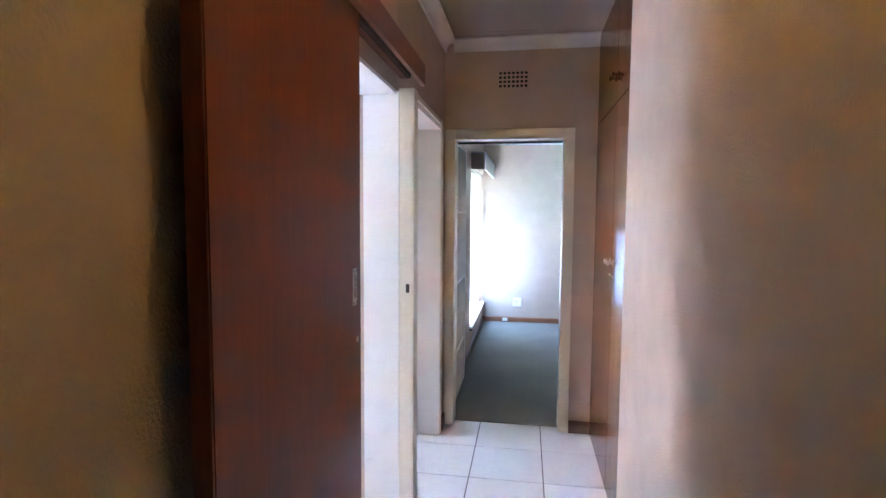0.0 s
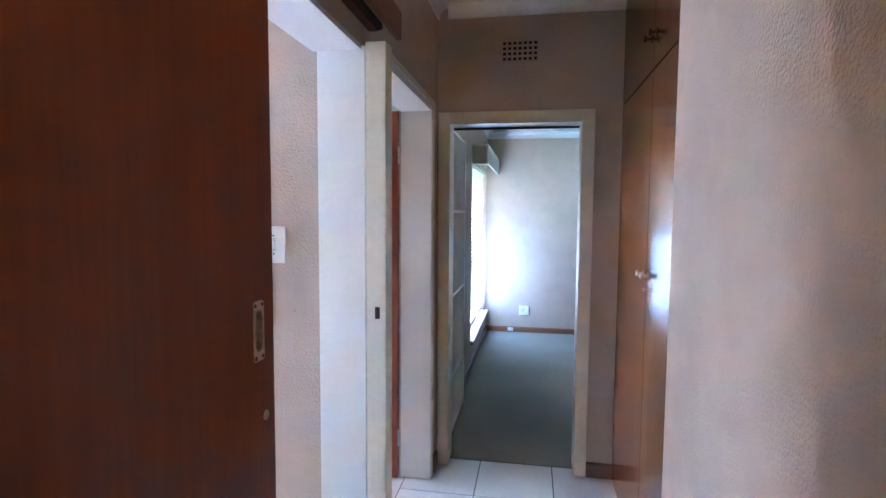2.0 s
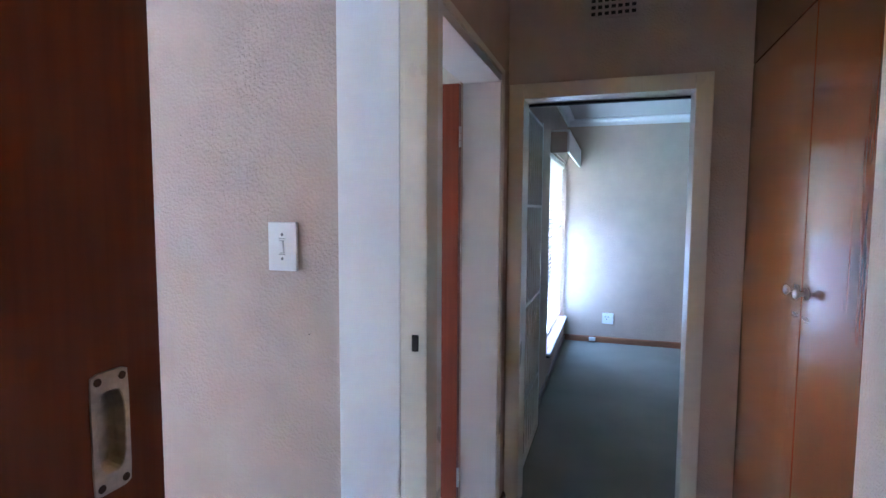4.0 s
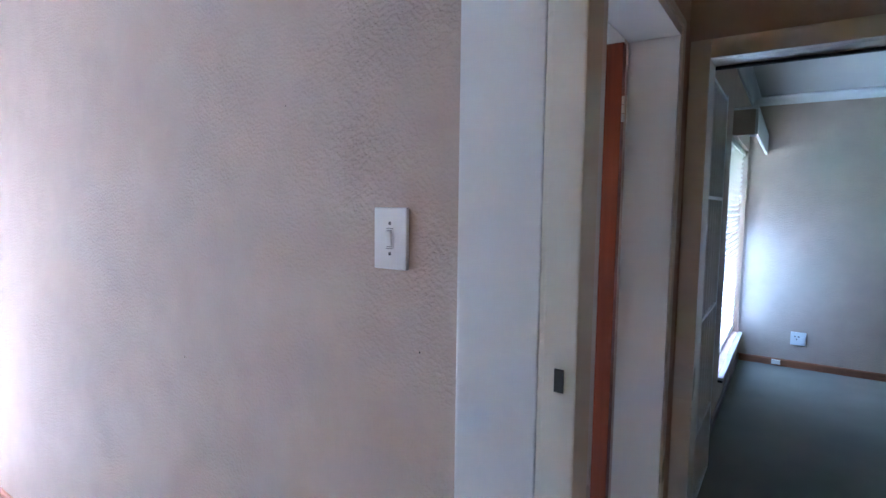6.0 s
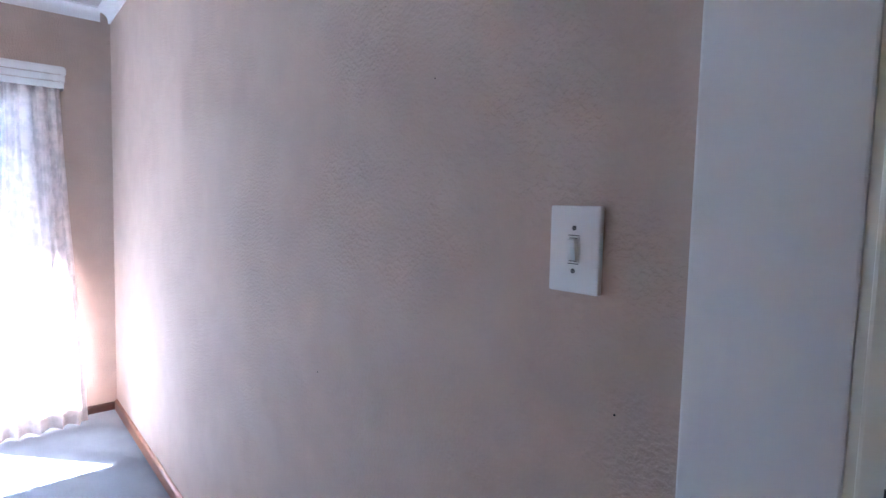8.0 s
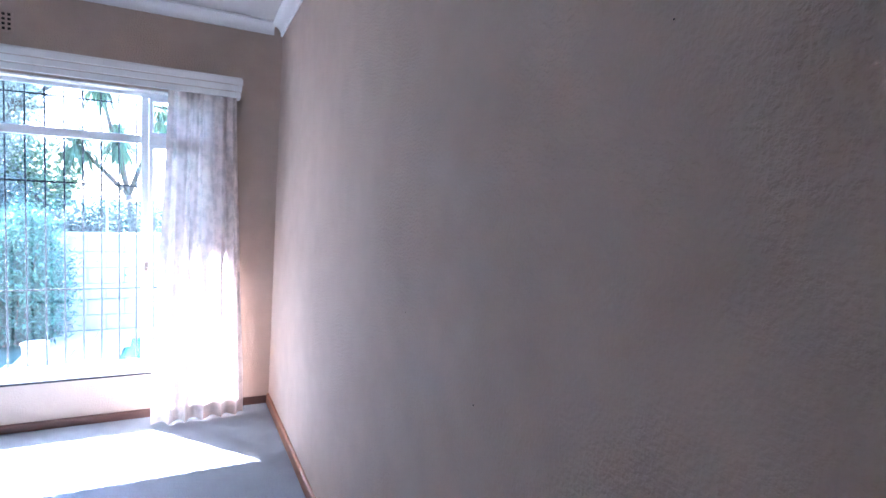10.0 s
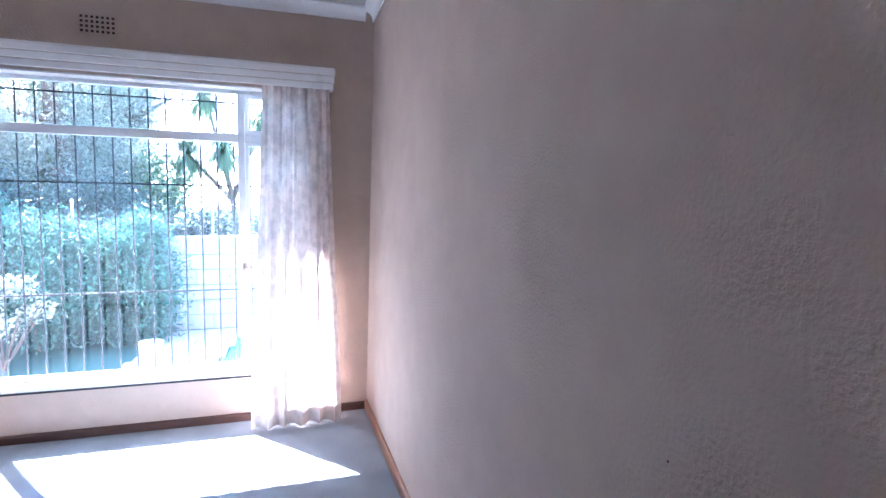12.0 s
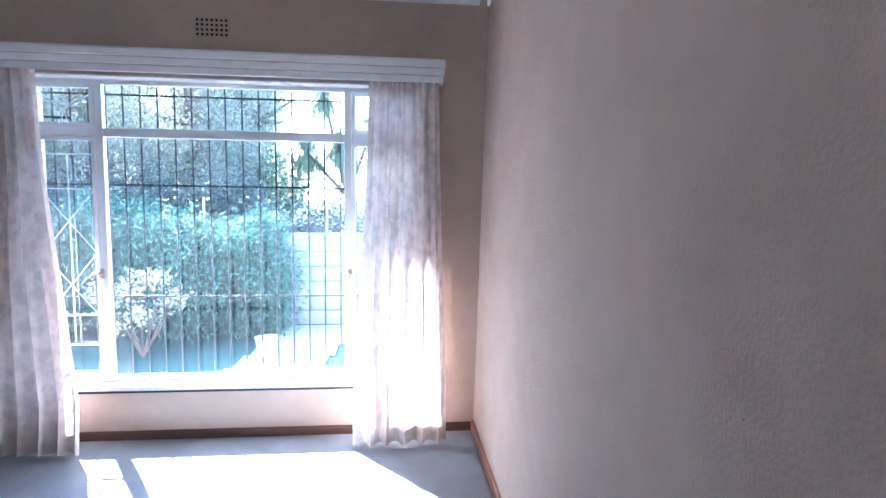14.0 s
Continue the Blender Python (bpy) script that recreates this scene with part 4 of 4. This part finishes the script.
for r in range(6):
    for c in range(9):
        o = new("block", blk_me)
        o.parent = bwall
        o.location = (-8.70 + rnd.uniform(-0.003, 0.003), 3.6 + 0.4 * c + (0.2 if r % 2 else 0), GZ + 0.2 * r)
part("coping", box(B(), -8.9, -8.68, -6, 12, 0.931, 0.985, 0.01), M_BLOCK, bwall)

# wire coil on the wall
wire = thing("razor_wire", -8.8, 4.4, 0.985, "coiled security wire above the garden wall", "wire coil")
cu = bpy.data.curves.new("coil", "CURVE")
cu.dimensions, cu.bevel_depth = "3D", 0.002
sp = cu.splines.new("POLY")
nc = 520
sp.points.add(nc - 1)
for i in range(nc):
    t = i / 20 * 2 * math.pi
    sp.points[i].co = (-8.8 + 0.2 * math.cos(t), 2.6 + i / nc * 3.8, 1.19 + 0.2 * math.sin(t), 1)
cu.materials.append(M_BAR)
co_ob = new("coil", cu)
co_ob.parent, co_ob.matrix_parent_inverse = wire, wire.matrix_basis.inverted()
for y in (2.6, 4.2, 5.8):
    bm = B()
    rod(bm, (-8.8, y, 0.97), (-8.8, y, 1.45), 0.015)
    part("post", bm, M_STEEL, wire)

# hedge of long-leaved shrubs in front of the wall
rng = np.random.default_rng(11)
for i, (hx, hy, hr, hz) in enumerate(((-8.2, 3.35, 0.62, 0.45), (-8.1, 2.55, 0.72, 0.5), (-8.3, 1.7, 0.8, 0.6), (-8.1, 0.8, 0.8, 0.5), (-8.3, -0.2, 0.9, 0.6), (-8.2, -1.4, 0.9, 0.6))):
    bush = thing("shrub", hx, hy, GZ, "dense green shrub with long drooping leaves", "shrub", "hedge shrubs")
    bm = B()
    for k in range(7):
        a = rng.uniform(0, 6.28)
        rod(bm, (hx + 0.12 * math.cos(a), hy + 0.12 * math.sin(a), GZ), (hx + hr * 0.6 * math.cos(a), hy + hr * 0.6 * math.sin(a), hz + 0.5 * rng.random()), 0.016, 0.005, 6)
    part("stem", bm, M_BARK, bush)
    pos = clumps(rng, (hx, hy, hz), (hr * 0.75, hr * 0.85, 0.85), 95, 170, 0.11, 0.6)
    pos = pos[pos[:, 2] > GZ + 0.05]
    leaf_mesh("foliage", pos, rng, 0.075, 0.022, 0.7, M_BAMBOO, bush)
# darker growth behind the wall
for i, (hx, hy, hr, hz, ht) in enumerate(((-9.6, 4.3, 0.9, 0.7, 0.85), (-9.7, 5.8, 0.9, 0.7, 0.85), (-9.8, 2.6, 1.0, 0.9, 1.0), (-9.8, 0.9, 1.1, 1.0, 1.1), (-9.8, -1.0, 1.2, 1.0, 1.2))):
    bush = thing("shrub", hx, hy, GZ, "dark clipped hedge growth behind the wall", "shrub", "rear hedge")
    bm = B()
    for k in range(5):
        a = rng.uniform(0, 6.28)
        rod(bm, (hx, hy, GZ), (hx + hr * 0.5 * math.cos(a), hy + hr * 0.5 * math.sin(a), hz + 0.3), 0.02, 0.006, 6)
    part("stem", bm, M_BARK, bush)
    pos = clumps(rng, (hx, hy, hz), (hr * 0.7, hr * 1.05, ht * 0.9), 90, 120, 0.14, 0.5)
    pos = pos[pos[:, 2] > GZ + 0.05]
    leaf_mesh("foliage", pos, rng, 0.055, 0.032, 0.1, M_DARKLEAF, bush)

# tall trees
tree("tall drooping tree with grey-green foliage", -11.6, 1.6, 6.5, (1.0, 1.05, 2.7), 3.0, 21, M_LEAF2, 150, 300, 0.058, 0.9, 0.17)
tree("tall drooping tree with grey-green foliage", -11.0, 0.0, 6.5, (1.1, 1.1, 2.9), 3.0, 22, M_LEAF2, 150, 300, 0.058, 0.9, 0.17)
tree("tall leafy garden tree", -12.6, -1.6, 7.0, (1.5, 1.5, 2.8), 3.2, 23, M_LEAF, 140, 150, 0.1, 0.4, 0.26)
tree("tall leafy garden tree", -14.5, 0.8, 7.5, (1.7, 1.7, 3.0), 3.8, 24, M_LEAF, 140, 150, 0.11, 0.4, 0.28)
tree("tall leafy garden tree", -15.5, -3.5, 8.0, (2.2, 2.2, 3.2), 3.8, 25, M_LEAF, 150, 150, 0.12, 0.4, 0.32)
tree("tall leafy garden tree", -13.2, 2.0, 7.0, (1.0, 0.8, 2.6), 3.4, 28, M_LEAF2, 140, 280, 0.06, 0.8, 0.19)
tree("tall leafy garden tree", -10.6, -1.6, 6.0, (1.0, 1.0, 2.6), 3.0, 29, M_LEAF2, 140, 280, 0.06, 0.8, 0.19)
tree("low leafy garden tree", -12.2, 2.9, 2.2, (0.6, 0.55, 0.7), 1.7, 27, M_LEAF, 36, 60, 0.12, 0.5, 0.15)

tree("low spreading grey-green garden tree", -13.0, -0.7, 3.4, (1.2, 1.3, 1.5), 1.9, 31, M_LEAF2, 120, 220, 0.06, 0.7, 0.2)
tree("low spreading grey-green garden tree", -12.9, 1.0, 3.4, (1.1, 1.2, 1.4), 1.9, 32, M_LEAF, 110, 200, 0.065, 0.6, 0.2)

# tufted tree with strap leaves
yucca = thing("yucca_tree", -12.2, 4.1, GZ, "branched yucca tree with tufts of strap leaves", "tree")
bm = B()
heads = [(-12.2, 3.75, 3.45), (-12.1, 4.05, 2.45), (-12.3, 3.4, 2.35), (-12.2, 4.7, 2.9)]
rod(bm, (-12.2, 4.4, GZ), (-12.2, 4.2, 1.5), 0.08, 0.06)
for hx, hy, hz in heads:
    rod(bm, (-12.2, 4.2, 1.5), (hx, hy, hz), 0.05, 0.03)
part("trunk", bm, M_BARK, yucca, "", True)
for hx, hy, hz in heads:
    v, f = [], []
    for k in range(420):
        a, e = rng.uniform(0, 6.28), rng.uniform(-1.0, 1.4)
        d = np.array((math.cos(a) * math.cos(e), math.sin(a) * math.cos(e), math.sin(e)))
        s = np.array((-math.sin(a), math.cos(a), 0)) * 0.013
        o = np.array((hx, hy, hz))
        L0 = rng.uniform(0.4, 0.68)
        mid = o + d * L0 * 0.55
        tip = o + d * L0 - np.array((0, 0, 0.26))
        b = len(v)
        v += [(o - s * 0.5).tolist(), (o + s * 0.5).tolist(), (mid + s).tolist(), (mid - s).tolist(), tip.tolist()]
        f += [(b, b + 1, b + 2, b + 3), (b + 3, b + 2, b + 4)]
    me = bpy.data.meshes.new("tuft")
    me.from_pydata(v, [], f)
    me.materials.append(M_LEAF)
    o = new("tuft", me)
    o.parent, o.matrix_parent_inverse = yucca, yucca.matrix_basis.inverted()

# pale shrub and pot on the lawn
shrub = thing("pale_shrub", -7.3, 2.45, GZ, "small sunlit shrub with pale cream leaves", "shrub")
bm = B()
for k in range(9):
    a = k * 0.7
    rod(bm, (-7.3, 2.45, GZ), (-7.3 + 0.28 * math.cos(a), 2.45 + 0.36 * math.sin(a), 0.25 + 0.25 * rng.random()), 0.014, 0.005, 6)
part("stem", bm, M_BARK, shrub)
leaf_mesh("foliage", clumps(rng, (-7.3, 2.42, 0.36), (0.34, 0.5, 0.34), 46, 26, 0.05, 0.45), rng, 0.055, 0.034, 0.0, M_PALE, shrub)

pot = thing("plant_pot", -7.1, 3.78, GZ + 0.03, "pale plastic plant pot with a rim on paving", "plant pot")
bm = B()
ring = []
for r, z in ((0.0, 0.0), (0.11, 0.0), (0.118, 0.045), (0.124, 0.05), (0.126, 0.065), (0.122, 0.07), (0.138, 0.25), (0.145, 0.25), (0.147, 0.275), (0.132, 0.275), (0.12, 0.1), (0.0, 0.1)):
    ring.append([bm.verts.new((-7.1 + 0.8 * r * math.cos(2 * math.pi * i / 28), 3.78 + 0.8 * r * math.sin(2 * math.pi * i / 28), GZ + 0.033 + 0.8 * z)) for i in range(28)] if r else None)
for a, b in zip(ring, ring[1:]):
    if a and b:
        for i in range(28):
            bm.faces.new((a[i], a[(i + 1) % 28], b[(i + 1) % 28], b[i]))
bm.faces.new(ring[1][::-1])
bm.faces.new(ring[-2])
part("bucket", bm, M_POT, pot, "", True)

# ---- floor tiles ----
TX, TY, TX0, TY0 = 0.424, 0.403, -0.455, 7.003
tile_cache = {}
for i in range(-2, 4):
    for j in range(0, 17):
        x0, x1 = max(TX0 + i * TX, XI + 0.022), min(TX0 + (i + 1) * TX, 0.32)
        y1, y0 = TY0 - j * TY, max(TY0 - (j + 1) * TY, Y0)
        if x1 - x0 < 0.02 or y1 - y0 < 0.02:
            continue
        key = (round(x1 - x0, 3), round(y1 - y0, 3))
        if key not in tile_cache:
            bm = B()
            box(bm, 0.003, key[0] - 0.003, 0.003, key[1] - 0.003, -0.006, 0.0, 0.0015)
            me = bpy.data.meshes.new("tile")
            bm.to_mesh(me)
            bm.free()
            me.materials.append(M_TILE)
            tile_cache[key] = me
        o = new("tile", tile_cache[key])
        o.parent = floor_hall
        o.location = (x0, y0, 0.0)
